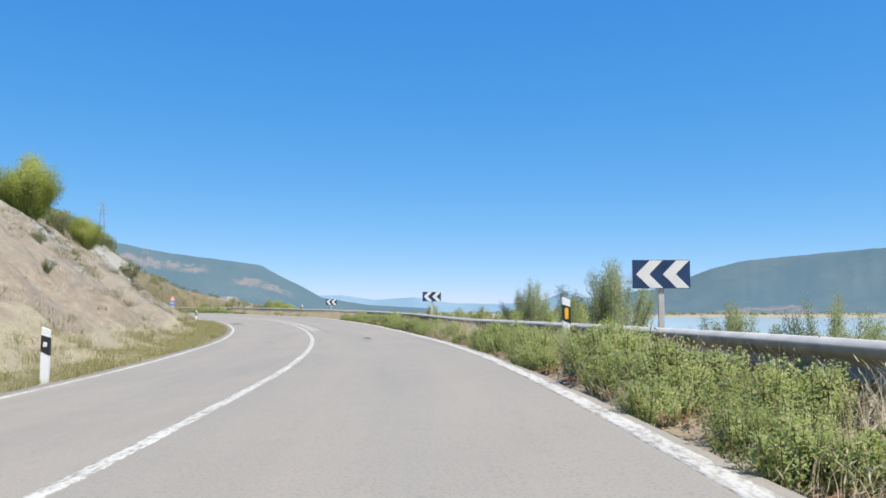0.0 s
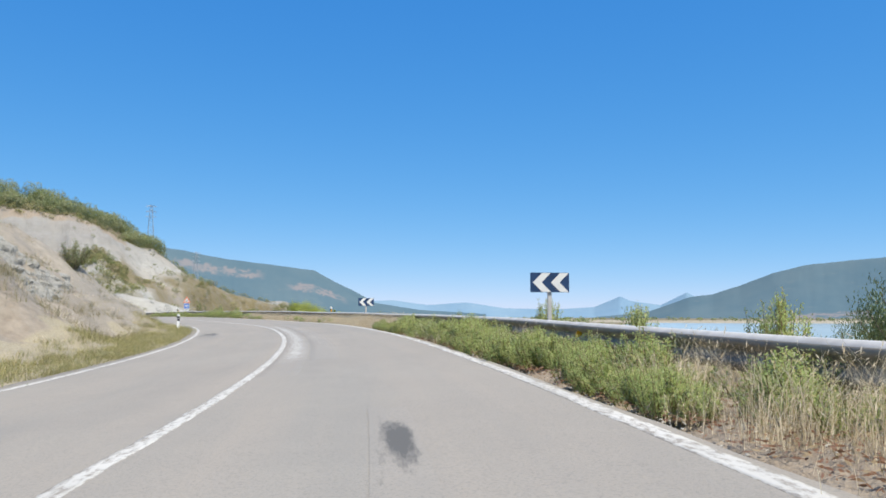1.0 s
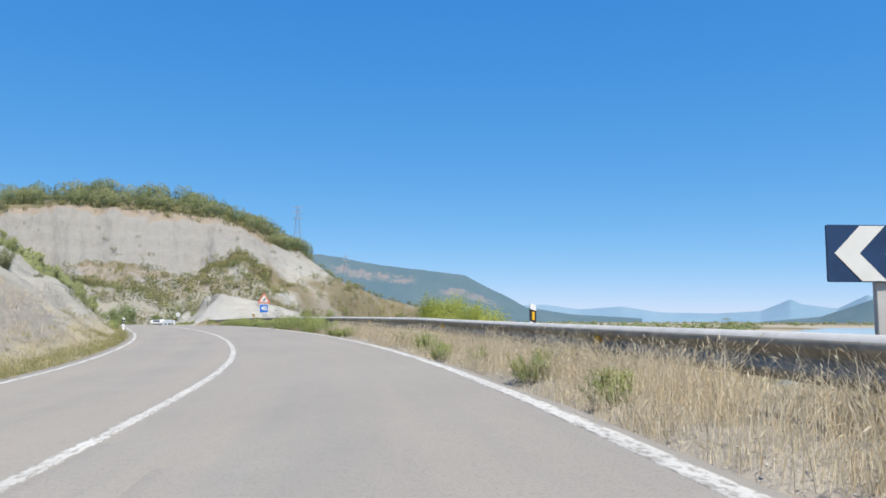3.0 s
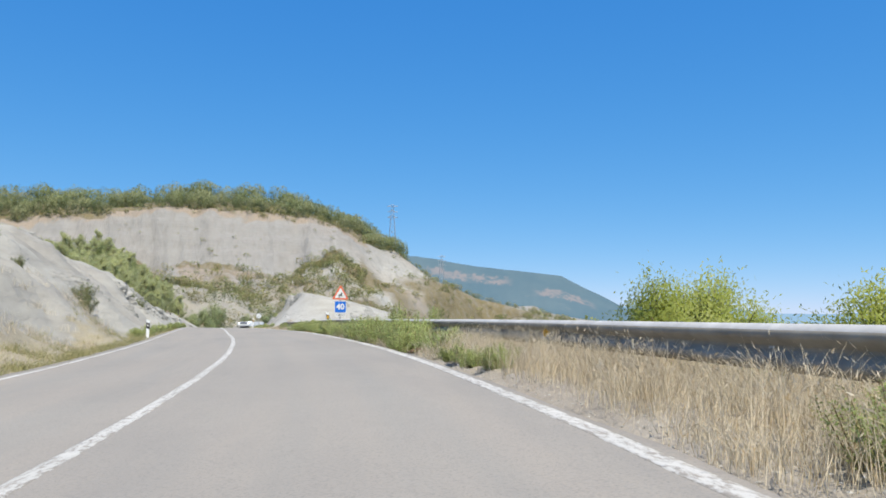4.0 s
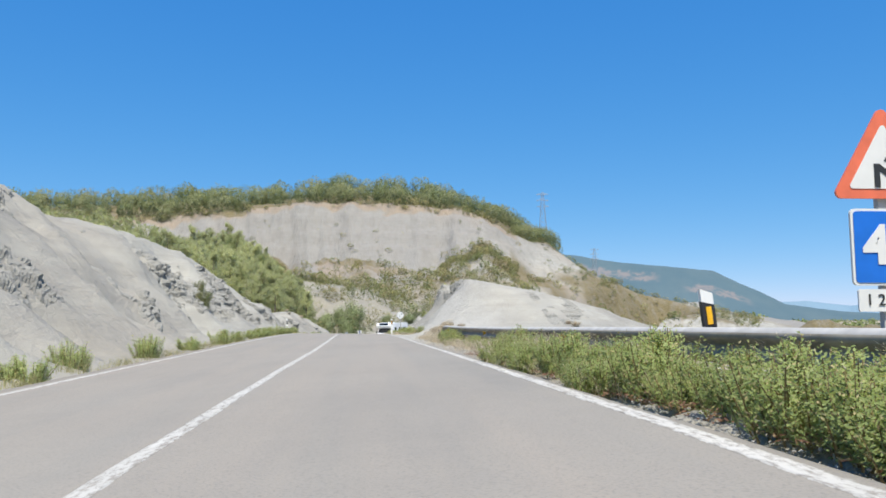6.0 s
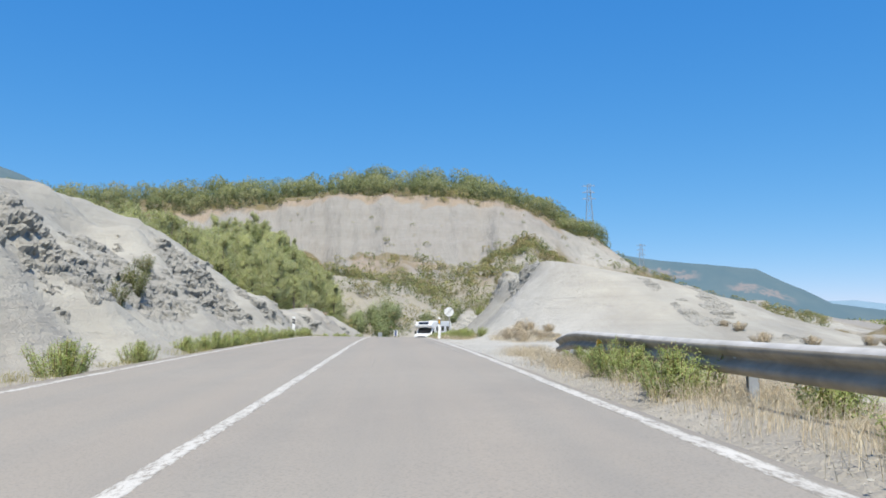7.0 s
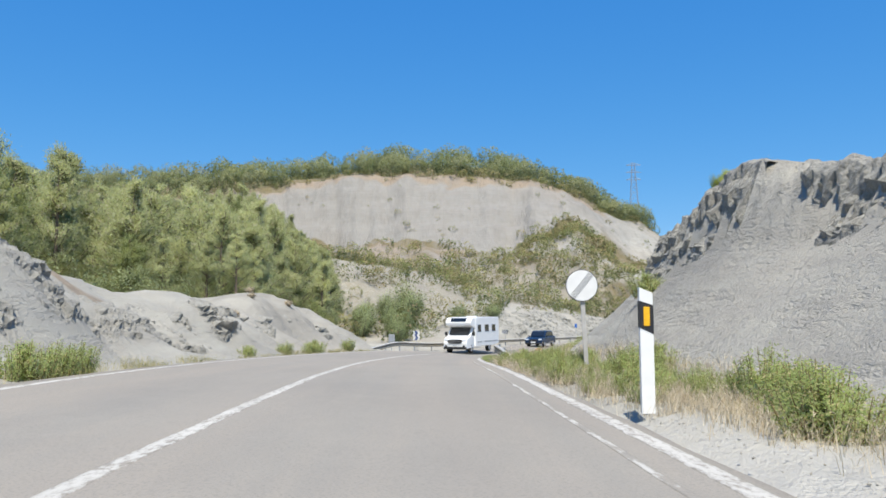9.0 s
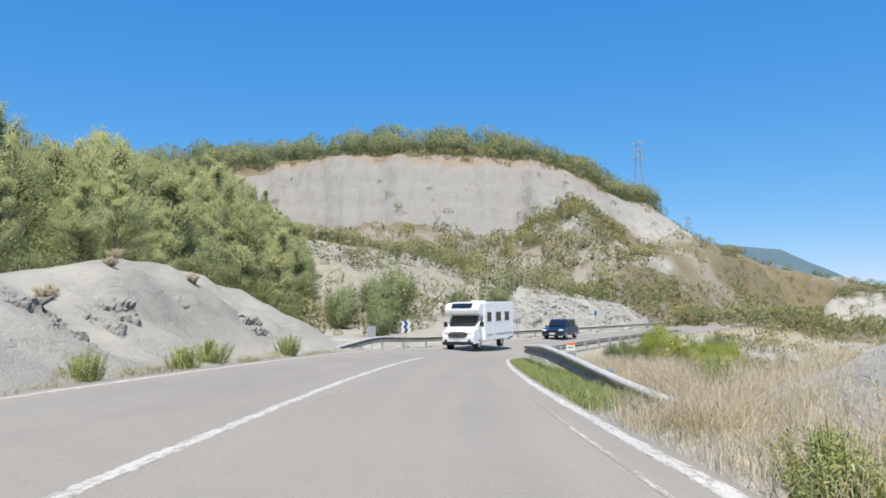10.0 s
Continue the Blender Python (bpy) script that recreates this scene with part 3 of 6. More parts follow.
def tar_patch(s0, s1, d0, d1, label):
    """A darker ragged stain, thin on the asphalt."""
    m = Mat("tar_stain", 0.8, 0, 0.3)
    base, _ = asphalt_colour(m)
    k = m.math("SUBTRACT", m.noise(1.0, 5, 0.7, at=m.coords("UV"), stretch=(0.8, 5, 1)), m.math("MULTIPLY", m.math("POWER", m.attr("rim").outputs["Fac"], 2.0), 0.35))
    m.colour(m.mix(m.ramp(k, [(0.32, 0.0), (0.48, 1.0)]), base, (0.105, 0.1, 0.09)))
    row = lambda s: [(d0 + (d1 - d0) * u, 0.004) for u in (0, 0.25, 0.5, 0.75, 1)]
    v, f = ribbon(s0, s1, 0.5, row)
    ob = tagged(mesh_ob("road_stain", v, f, m.m), label, "road stain", kind="structure")
    map_road(ob, s0, s1, 0.5, row)
    rim = ob.data.attributes["rim"].data
    n = len(rim) // 5
    rim.foreach_set("value", np.maximum(np.tile(np.abs(np.linspace(-1, 1, 5)), n), np.repeat(np.abs(np.linspace(-1, 1, n)), 5)))


tar_patch(45.5, 49.5, -2.85, -1.95, "dark tar stain beside the edge line")
tar_patch(20.5, 23.5, 1.38, 1.68, "short dark rubber mark in the lane")
# ---------------------------------------------------------------- shared paints and metals
GALV = plain("galvanised_steel", (0.44, 0.43, 0.41), 0.7, 0.0, 0.16, 4, 0.2)
# beam face under the lip: road dirt and its shade in one darker brown
GALV_DIRT_SHADE = plain("dirt_and_shade_on_steel", (0.29, 0.265, 0.215), 0.75, 0.0, 0.25, 3, 0.15)
GALV_POST = plain("galvanised_post", (0.36, 0.38, 0.40), 0.55, 0.35, 0.15, 5)
WHITE = plain("white_plastic", (0.78, 0.78, 0.76), 0.45, 0, 0.05, 5)
BLACK = plain("black_plastic", (0.025, 0.025, 0.028), 0.5, 0, 0.2, 5)
AMBER = plain("amber_reflector", (0.85, 0.46, 0.02), 0.3, 0, 0.1, 30)
SIGN_WHITE = plain("sign_white", (0.70, 0.69, 0.65), 0.5, 0, 0.07, 4)
SIGN_NAVY = plain("sign_navy", (0.018, 0.045, 0.11), 0.45, 0, 0.25, 5)
SIGN_ZIGZAG = plain("sign_zigzag_blue", (0.02, 0.06, 0.22), 0.45, 0, 0.2, 5)
SIGN_BLUE = plain("sign_blue", (0.012, 0.14, 0.55), 0.4, 0, 0.1, 5)
SIGN_RED = plain("sign_red", (0.72, 0.16, 0.08), 0.45, 0, 0.12, 6)
SIGN_BACK = plain("sign_back", (0.42, 0.43, 0.44), 0.5, 0.6, 0.1, 6)
GREY_BAR = plain("sign_grey", (0.16, 0.16, 0.165), 0.5, 0, 0.1, 5)
DARK_TEXT = plain("sign_black", (0.03, 0.03, 0.03), 0.5, 0, 0.1, 5)


def stand(ob, s, d, turn=0.0, up=0.0, sink=True):
    """Sets a thing on the land beside the road, facing the oncoming traffic."""
    x, y, z = on_road(s, d)
    if sink:
        z = float(ground_height(np.array([x]), np.array([y]))[0])
    ob.matrix_basis = pose(x, y, z + up, 0, 0, heading(s) + turn)
    return ob


# ---------------------------------------------------------------- crash barriers
BEAM = [(0.0, 0.155), (0.03, 0.15), (0.075, 0.115), (0.083, 0.085), (0.07, 0.055), (0.012, 0.02), (0.0, 0.0), (0.012, -0.02), (0.07, -0.055), (0.083, -0.085), (0.075, -0.115), (0.03, -0.15), (0.0, -0.155)]


def barrier(name, label, s0, s1, d_of, side, post_gap=4.0, end_low=(None, None), reflect=AMBER):
    """A W-beam on posts along the road; side is +1 where the beam's face looks to the left."""
    rail = thing(name, label, "guardrail")
    stations = np.arange(s0, s1 + 0.01, 1.0)
    tops, verts, faces = [], [], []
    for s in stations:
        d = d_of(s)
        p = on_road(s, d)
        g = float(ground_height(np.array([p[0]]), np.array([p[1]]))[0]) if abs(d) > 3.5 else p[2]
        z = p[2] + float(np.interp(s, [5, 13, 22, 31, 40, 48, 70, 84, 91, 112, 125, 160], [0.28, 0.28, 0.28, 0.33, 0.31, 0.28, 0.39, 0.34, 0.33, 0.33, 0.37, 0.47]))
        for low, e in zip(end_low, (s0, s1)):
            if low:
                z -= low[0] * (1 - smooth(-0.2 * low[1], low[1], abs(s - e)))
        tops.append((s, d, z))
    n = len(BEAM)
    for i, (s, d, z) in enumerate(tops):
        for out, up in BEAM:
            q = on_road(s, d - side * out)
            verts.append((q[0], q[1], z + up))
        if i:
            a, b = (i - 1) * n, i * n
            faces += [(a + k, a + k + 1, b + k + 1, b + k) for k in range(n - 1)]
    beam = mesh_ob("beam", verts, faces, GALV, rail)
    # top lip keeps the bright steel; the face below has shade painted in
    beam.data.materials.append(GALV_DIRT_SHADE)
    beam.data.polygons.foreach_set("material_index", [0 if i % (n - 1) < 2 else 1 for i in range(len(faces))])
    mod = beam.modifiers.new("thickness", "SOLIDIFY")
    mod.thickness, mod.offset = 0.012, 1 if side > 0 else -1
    k = 0
    for s, d, z in tops[1::int(post_gap)]:
        p = on_road(s, d + side * 0.16)
        g = min(float(ground_height(np.array([p[0]]), np.array([p[1]]))[0]), z - 0.3) - 0.3
        top = z + 0.14
        h = top - g
        m = pose(p[0], p[1], g + h / 2, 0, 0, heading(s))
        bm = join(bm_box(0.10, 0.008, h, (0, 0.026, 0)), bm_box(0.10, 0.008, h, (0, -0.026, 0)), bm_box(0.008, 0.06, h, (0.046, 0, 0)))
        ob = part("post", bm, GALV_POST, rail)
        ob.matrix_basis = m
        q = on_road(s, d + side * 0.06)
        ob = part("spacer", bm_box(0.13, 0.07, 0.2, (0, 0, 0), 0.008), GALV_POST, rail)
        ob.matrix_basis = pose(q[0], q[1], z, 0, 0, heading(s))
        if reflect and k % 2 == 0:
            q = on_road(s + 0.6, d - side * 0.03)
            bm = bm_prism([(-0.05, -0.05), (0.05, -0.05), (0.05, 0.03), (0.02, 0.06), (-0.02, 0.06), (-0.05, 0.03)], 0.03)
            ob = part("reflector", bm, reflect, rail, "small amber reflector")
            ob.matrix_basis = pose(q[0], q[1], z, 0, 0, heading(s))
        k += 1
    return rail


barrier("guardrail", "long galvanised steel guardrail above the valley, weeds in front", -30, 128, lambda s: 4.35 + 0.3 * max(0, (s - 124) / 4) ** 2, 1, end_low=(None, (0.2, 3.0)))
barrier("guardrail", "galvanised steel guardrail on the inside of the far bend", 168, 250, lambda s: 3.68 + 0.5 * max(0, (177 - s) / 9), 1, post_gap=3.0, end_low=((0.6, 11.0), None), reflect=None)
barrier("guardrail", "galvanised steel guardrail on the outside of the far bend", 187, 330, lambda s: -4.0 - 0.3 * max(0, (194 - s) / 6), -1, end_low=((0.85, 14.0), None), reflect=None)


# ---------------------------------------------------------------- marker posts
def marker_post(amber):
    ob = thing("marker_post", "white plastic marker post with black band and %s reflector" % ("amber" if amber else "white"), "marker post", "marker posts")
    w, t, h = 0.12, 0.05, 1.12
    outline = [(-w / 2, 0), (w / 2, 0), (w / 2, h - 0.05), (-w / 2, h)]
    part("shaft", bm_prism(outline, t, -t / 2), WHITE, ob)
    band = [(-w / 2 - 0.003, 0.76), (w / 2 + 0.003, 0.70), (w / 2 + 0.003, 0.96), (-w / 2 - 0.003, 1.0)]
    part("band", bm_prism(band, t + 0.006, -t / 2 - 0.003), BLACK, ob)
    part("reflector", bm_box(0.055, 0.012, 0.17 if amber else 0.07, (0, -t / 2 - 0.006, 0.86), 0.004), AMBER if amber else SIGN_WHITE, ob)
    return ob


post_a, post_w = marker_post(True), marker_post(False)
stand(post_a, 151.3, 3.55)
stand(post_w, 152, -3.85, up=-0.05)
for s, d, amber in ((11.6, 4.22, 1), (66.5, 5.9, 1), (103, 4.62, 1), (11.8, -3.5, 0), (61, -3.75, 0), (101.2, -3.3, 0)):
    ob = copy_thing(post_a if amber else post_w, Matrix.Identity(4))
    stand(ob, s, d, up=(-0.1 if s == 66.5 else -0.22) if amber else -0.28)
    if s == 103:
        ob.matrix_basis = ob.matrix_basis @ Matrix.Rotation(radians(-6), 4, "Y")
    if amber:
        tagged(ob, "white marker post with black band and amber reflector behind the guardrail")


# ---------------------------------------------------------------- signs
def bm_plate(outline, y, depth=0.004):
    return bm_prism(outline, depth, y)


def rounded(w, h, r, n=5, cx=0.0, cz=0.0):
    out = []
    for (sx, sz), a0 in (((1, 1), 0), ((-1, 1), 90), ((-1, -1), 180), ((1, -1), 270)):
        for k in range(n):
            a = radians(a0 + 90 * k / (n - 1))
            out.append((cx + sx * (w / 2 - r) + r * math.cos(a), cz + sz * (h / 2 - r) + r * math.sin(a)))
    return out


def chevron_sign(group="chevron signs", height=1.2, flip=1, label="navy and white double chevron sign on a grey pole"):
    """The panel is 0.8 by 0.4 m, its middle at the given height."""
    ob = thing("chevron_sign", label, "road sign", group)
    part("pole", bm_box(0.08, 0.05, height + 0.3, (0.0, 0.03, (height + 0.3) / 2 - 0.3), 0.006), GALV, ob)
    part("panel", bm_prism(rounded(0.8, 0.4, 0.012, 3, 0, height), 0.02, -0.02), SIGN_NAVY, ob)
    for k in (-1, 0):
        x0 = (k * 0.37 + 0.02) * flip
        tip, arm, w = x0, 0.19 * flip, 0.20 * flip
        pts = [(tip, height), (tip + arm, height + 0.193), (tip + arm + w * 0.9, height + 0.193), (tip + w * 0.9, height), (tip + arm + w * 0.9, height - 0.193), (tip + arm, height - 0.193)]
        pts = [(max(-0.393, min(0.393, x)), z) for x, z in pts]
        bm = join(bm_plate([pts[0], pts[1], pts[2], pts[3]], -0.025), bm_plate([pts[0], pts[3], pts[4], pts[5]], -0.025))
        part("chevron", bm, SIGN_WHITE, ob, "white chevron arrow")
    for x in (-0.04, 0.04):
        part("clamp", bm_box(0.03, 0.02, 0.04, (x, 0.005, height), 0.004), GALV_POST, ob)
    return ob


stand(chevron_sign(), 10.5, 5.30, turn=-7, up=-0.05)
first = bpy.data.objects["chevron_sign"]
for s, d, turn, up in ((32.6, 5.39, -4, 0.0), (56.6, 5.27, -4, -0.17)):
    stand(copy_thing(first, Matrix.Identity(4)), s, d, turn, up)
far = chevron_sign("far chevron signs", 1.3, -1, label="navy and white chevron sign on the far bend")
stand(far, 225, -4.6, -25)


def tall_chevron_sign():
    """A nearly square panel of white and navy zigzag bands on a thin pole."""
    ob = thing("chevron_sign", "nearly square white and navy zigzag bend sign behind the guardrail", "road sign", "far chevron signs")
    part("pole", bm_box(0.05, 0.04, 1.5, (0, 0.03, 0.45), 0.005), GALV, ob)
    for x, m, nm in ((-0.2, SIGN_WHITE, "white zigzag band"), (0.0, SIGN_ZIGZAG, "navy zigzag band"), (0.2, SIGN_WHITE, "white zigzag band")):
        for z in (0.0, 0.36):
            pts = [(x - 0.16, z + 0.98), (x + 0.04, z + 0.98), (x + 0.16, z + 1.16), (x + 0.04, z + 1.34), (x - 0.16, z + 1.34), (x - 0.04, z + 1.16)]
            part("band", bm_plate(pts, -0.02 if m is SIGN_WHITE else -0.024, 0.02), m, ob, nm)
    return ob


stand(tall_chevron_sign(), 205.5, -4.5, -12, up=-0.15)


def text_part(name, words, size, at, material, parent, label="", bold=0.0):
    cu = bpy.data.curves.new(name, "FONT")
    cu.body, cu.size, cu.align_x, cu.align_y, cu.extrude, cu.offset = words, size, "CENTER", "CENTER", 0.003, bold
    cu.resolution_u = 3
    tmp = bpy.data.objects.new("tmp", cu)
    scene.collection.objects.link(tmp)
    dg = bpy.context.evaluated_depsgraph_get()
    me = bpy.data.meshes.new_from_object(tmp.evaluated_get(dg))
    bpy.data.objects.remove(tmp)
    me.transform(Matrix.Translation(at) @ pose(0, 0, 0, 90, 0, 0))
    me.name = name
    me.materials.clear()
    me.materials.append(material)
    ob = new(name, me)
    ob.parent = parent
    return tagged(ob, label)


def tri(side, r, cz):
    """A triangle with rounded corners, point up."""
    h = side * math.sqrt(3) / 2
    out = []
    for ang in (90, 210, 330):
        cx, z = (h * 2 / 3 - 2 * r) * math.cos(radians(ang)), (h * 2 / 3 - 2 * r) * math.sin(radians(ang)) + cz
        for k in range(-3, 4):
            a = radians(ang + 60 * k / 3)
            out.append((cx + r * math.cos(a), z + r * math.sin(a)))
    return out


def warning_sign():
    ob = thing("warning_sign", "red-edged double bend warning triangle above a blue square reading 40", "road sign")
    part("pole", bm_box(0.08, 0.05, 2.5, (0, 0.035, 0.95), 0.006), GALV, ob)
    cz = 1.88
    part("triangle", bm_prism(tri(0.76, 0.04, cz), 0.02, -0.02), SIGN_RED, ob, "orange-red sign triangle")
    part("triangle_face", bm_plate(tri(0.53, 0.02, cz), -0.025), SIGN_WHITE, ob, "white face of the triangle")
    bend = [(-0.095, -0.16), (-0.045, -0.16), (-0.045, -0.015), (0.03, -0.075), (0.075, -0.075), (0.075, 0.075), (0.11, 0.075), (0.052, 0.17), (-0.005, 0.075), (0.028, 0.075), (0.028, -0.01), (-0.05, 0.05), (-0.095, 0.05)]
    part("bend_arrow", bm_plate([(x * 0.82, cz - 0.02 + z * 0.78) for x, z in bend], -0.03), DARK_TEXT, ob, "black double bend arrow")
    part("square", bm_prism(rounded(0.52, 0.52, 0.035, 5, 0, 1.33), 0.02, -0.02), SIGN_WHITE, ob, "blue and white speed panel")
    part("square_face", bm_plate(rounded(0.485, 0.485, 0.026, 5, 0, 1.33), -0.025), SIGN_BLUE, ob, "blue panel face")
    text_part("number", "40", 0.36, (0, -0.028, 1.33), SIGN_WHITE, ob, "white number 40", 0.012)
    part("plate", bm_prism(rounded(0.46, 0.15, 0.015, 3, 0, 0.97), 0.015, -0.02), SIGN_WHITE, ob, "weathered distance plate")
    text_part("distance", "1 200 m", 0.11, (0, -0.024, 0.97), DARK_TEXT, ob, "black distance lettering")
    return ob


stand(warning_sign(), 100.7, 4.75, turn=-2, up=-0.27)


def end_sign():
    ob = thing("restriction_end_sign", "round white end of restriction sign on a leaning grey pole", "road sign")
    part("pole", bm_box(0.08, 0.05, 1.75, (0, 0.035, 0.7), 0.006), GALV, ob)
    ring = [(0.3 * math.cos(a), 1.62 + 0.3 * math.sin(a)) for a in np.linspace(0, 2 * math.pi, 40, endpoint=False)]
    inner = [(0.287 * math.cos(a), 1.62 + 0.287 * math.sin(a)) for a in np.linspace(0, 2 * math.pi, 40, endpoint=False)]
    part("disc", bm_prism(ring, 0.02, -0.02), DARK_TEXT, ob, "dark rim of the disc")
    part("disc_face", bm_plate(inner, -0.025), WHITE, ob, "white disc face")
    for k in (-2, -1, 0, 1, 2):
        turn = Matrix.Rotation(radians(-48), 4, "Y")
        half = math.sqrt(0.285 ** 2 - (0.024 * k) ** 2)
        part("diagonal_bar", bm_box(2 * half, 0.004, 0.007, (0, 0, 0)), GREY_BAR, ob, "thin grey diagonal bar").matrix_basis = Matrix.Translation((0, -0.028, 1.62)) @ turn @ Matrix.Translation((0, 0, 0.024 * k))
    return ob


es = stand(end_sign(), 158.8, 4.5, turn=-3, up=0.0)
es.matrix_basis = es.matrix_basis @ pose(0, 0, 0, 0, -2.5, 0)
# ---------------------------------------------------------------- plants
def quads_mesh(name, verts, material, per=4):
    """A mesh of loose quads from an array of n x 4 x 3 corners."""
    v = np.asarray(verts, np.float32).reshape(-1, 3)
    n = len(v) // per
    me = bpy.data.meshes.new(name)
    me.vertices.add(len(v))
    me.vertices.foreach_set("co", v.ravel())
    me.loops.add(n * per)
    me.loops.foreach_set("vertex_index", np.arange(n * per))
    me.polygons.add(n)
    me.polygons.foreach_set("loop_start", np.arange(0, n * per, per))
    me.update(calc_edges=True)
    me.materials.append(material)
    return me


def facing(quads, normals):
    """The quads with each one's corners ordered so that it faces the way its normals point."""
    q, n = np.array(quads, float), np.asarray(normals).reshape(-1, 4, 3).mean(1)
    g = np.cross(q[:, 1] - q[:, 0], q[:, 2] - q[:, 0])
    back = (g * n).sum(-1) < 0
    q[back] = q[back][:, ::-1]
    return q


def leafy(name, quads, normals, material, rng, scatter=0.35):
    """Loose leaves shaded as the rounded mass that they make up."""
    n = unit(unit(normals) + rng.normal(scale=scatter, size=normals.shape))
    n = np.repeat(n.reshape(-1, 4, 3).mean(1), 4, 0)
    me = quads_mesh(name, facing(quads, n), material)
    me.polygons.foreach_set("use_smooth", np.ones(len(me.polygons), bool))
    me.normals_split_custom_set_from_vertices([tuple(v) for v in unit(n).tolist()])
    return me


def unit(v):
    return v / np.maximum(np.linalg.norm(v, axis=-1, keepdims=True), 1e-6)


def leaves(rng, at, way, length, width):
    """Leaf-shaped quads that start at given places and point along given ways."""
    n = len(at)
    way = unit(way)
    side = unit(np.cross(way, unit(rng.normal(size=(n, 3)))))
    length, width = np.broadcast_to(length, n)[:, None], np.broadcast_to(width, n)[:, None]
    mid = at + way * length * 0.45
    return np.stack([at, mid + side * width / 2, at + way * length, mid - side * width / 2], 1)


def tufts(rng, at, way, size):
    """Ragged, roughly square quads set every which way, for needle and leaf clumps."""
    n = len(at)
    way = unit(way)
    side = unit(np.cross(way, unit(rng.normal(size=(n, 3)))))
    size = np.broadcast_to(size, n)[:, None]
    a = way * size * 0.6
    b = side * size * 0.5
    j = lambda: 1 + 0.5 * rng.uniform(-1, 1, (n, 1))
    return np.stack([at - a * j() * 0.6, at + b * j(), at + a * j(), at - b * j()], 1)


WEED = leaf_material("weed_leaf", (0.275, 0.355, 0.115), (0.47, 0.53, 0.215), ((0.58, 0.49, 0.27), 0.12), (0.5, 0.58, 0.17))
BROOM = leaf_material("broom_leaf", (0.30, 0.36, 0.06), (0.42, 0.44, 0.11))
TAMARISK = leaf_material("tamarisk_leaf", (0.15, 0.205, 0.09), (0.25, 0.30, 0.155), ((0.40, 0.34, 0.22), 0.08))
PINE = leaf_material("pine_needles", (0.35, 0.395, 0.165), (0.63, 0.65, 0.33), ((0.47, 0.43, 0.33), 0.12), (0.66, 0.71, 0.32), apart=0.8)
WOODS = [(0.0, (0.12, 0.16, 0.065)), (0.35, (0.20, 0.245, 0.10)), (0.6, (0.28, 0.29, 0.15)), (0.8, (0.36, 0.38, 0.18)), (1.0, (0.30, 0.29, 0.19))]
PINE_TOP = leaf_material("hilltop_pine_needles", (0.17, 0.205, 0.085), (0.30, 0.33, 0.16), None, (0.45, 0.5, 0.22), WOODS)
PINE_DARK = leaf_material("dark_pine_needles", (0.17, 0.215, 0.085), (0.33, 0.37, 0.16))
SCRUB = leaf_material("scrub_leaf", (0.17, 0.175, 0.065), (0.33, 0.31, 0.125), ((0.40, 0.31, 0.19), 0.12), (0.5, 0.5, 0.2), [(0.0, (0.085, 0.13, 0.05)), (0.35, (0.19, 0.25, 0.085)), (0.6, (0.29, 0.29, 0.115)), (0.8, (0.33, 0.25, 0.14)), (1.0, (0.44, 0.46, 0.17))])
POPLAR = leaf_material("willow_leaf", (0.25, 0.31, 0.15), (0.38, 0.43, 0.24))
STRAW = leaf_material("straw", (0.60, 0.515, 0.365), (0.81, 0.735, 0.575), ((0.42, 0.32, 0.19), 0.18), (0.75, 0.65, 0.46))
VERGE_GREEN = leaf_material("verge_grass", (0.24, 0.25, 0.08), (0.44, 0.40, 0.18), ((0.52, 0.43, 0.25), 0.35), (0.5, 0.5, 0.2))
BROWN = leaf_material("dead_brush", (0.52, 0.44, 0.32), (0.70, 0.62, 0.47), None, (0.5, 0.42, 0.3))
DULL = leaf_material("dull_brush", (0.24, 0.2, 0.11), (0.40, 0.34, 0.2), ((0.2, 0.2, 0.09), 0.3), (0.4, 0.35, 0.2))
LITTER = leaf_material("leaf_litter", (0.22, 0.115, 0.07), (0.34, 0.2, 0.13), ((0.42, 0.33, 0.2), 0.2), (0.3, 0.18, 0.1))
BARK = plain("bark", (0.15, 0.115, 0.085), 0.9, 0, 0.3, 8)
STEM = plain("weed_stem", (0.22, 0.17, 0.08), 0.8, 0, 0.3, 12)


def stem_quads(rng, base, tip, w):
    """Thin crossed blades between points."""
    way = unit(tip - base)
    out = []
    for _ in range(2):
        side = unit(np.cross(way, unit(rng.normal(size=(len(base), 3))))) * w / 2
        out.append(np.stack([base - side, base + side, tip + side * 0.4, tip - side * 0.4], 1))
    return np.concatenate(out)


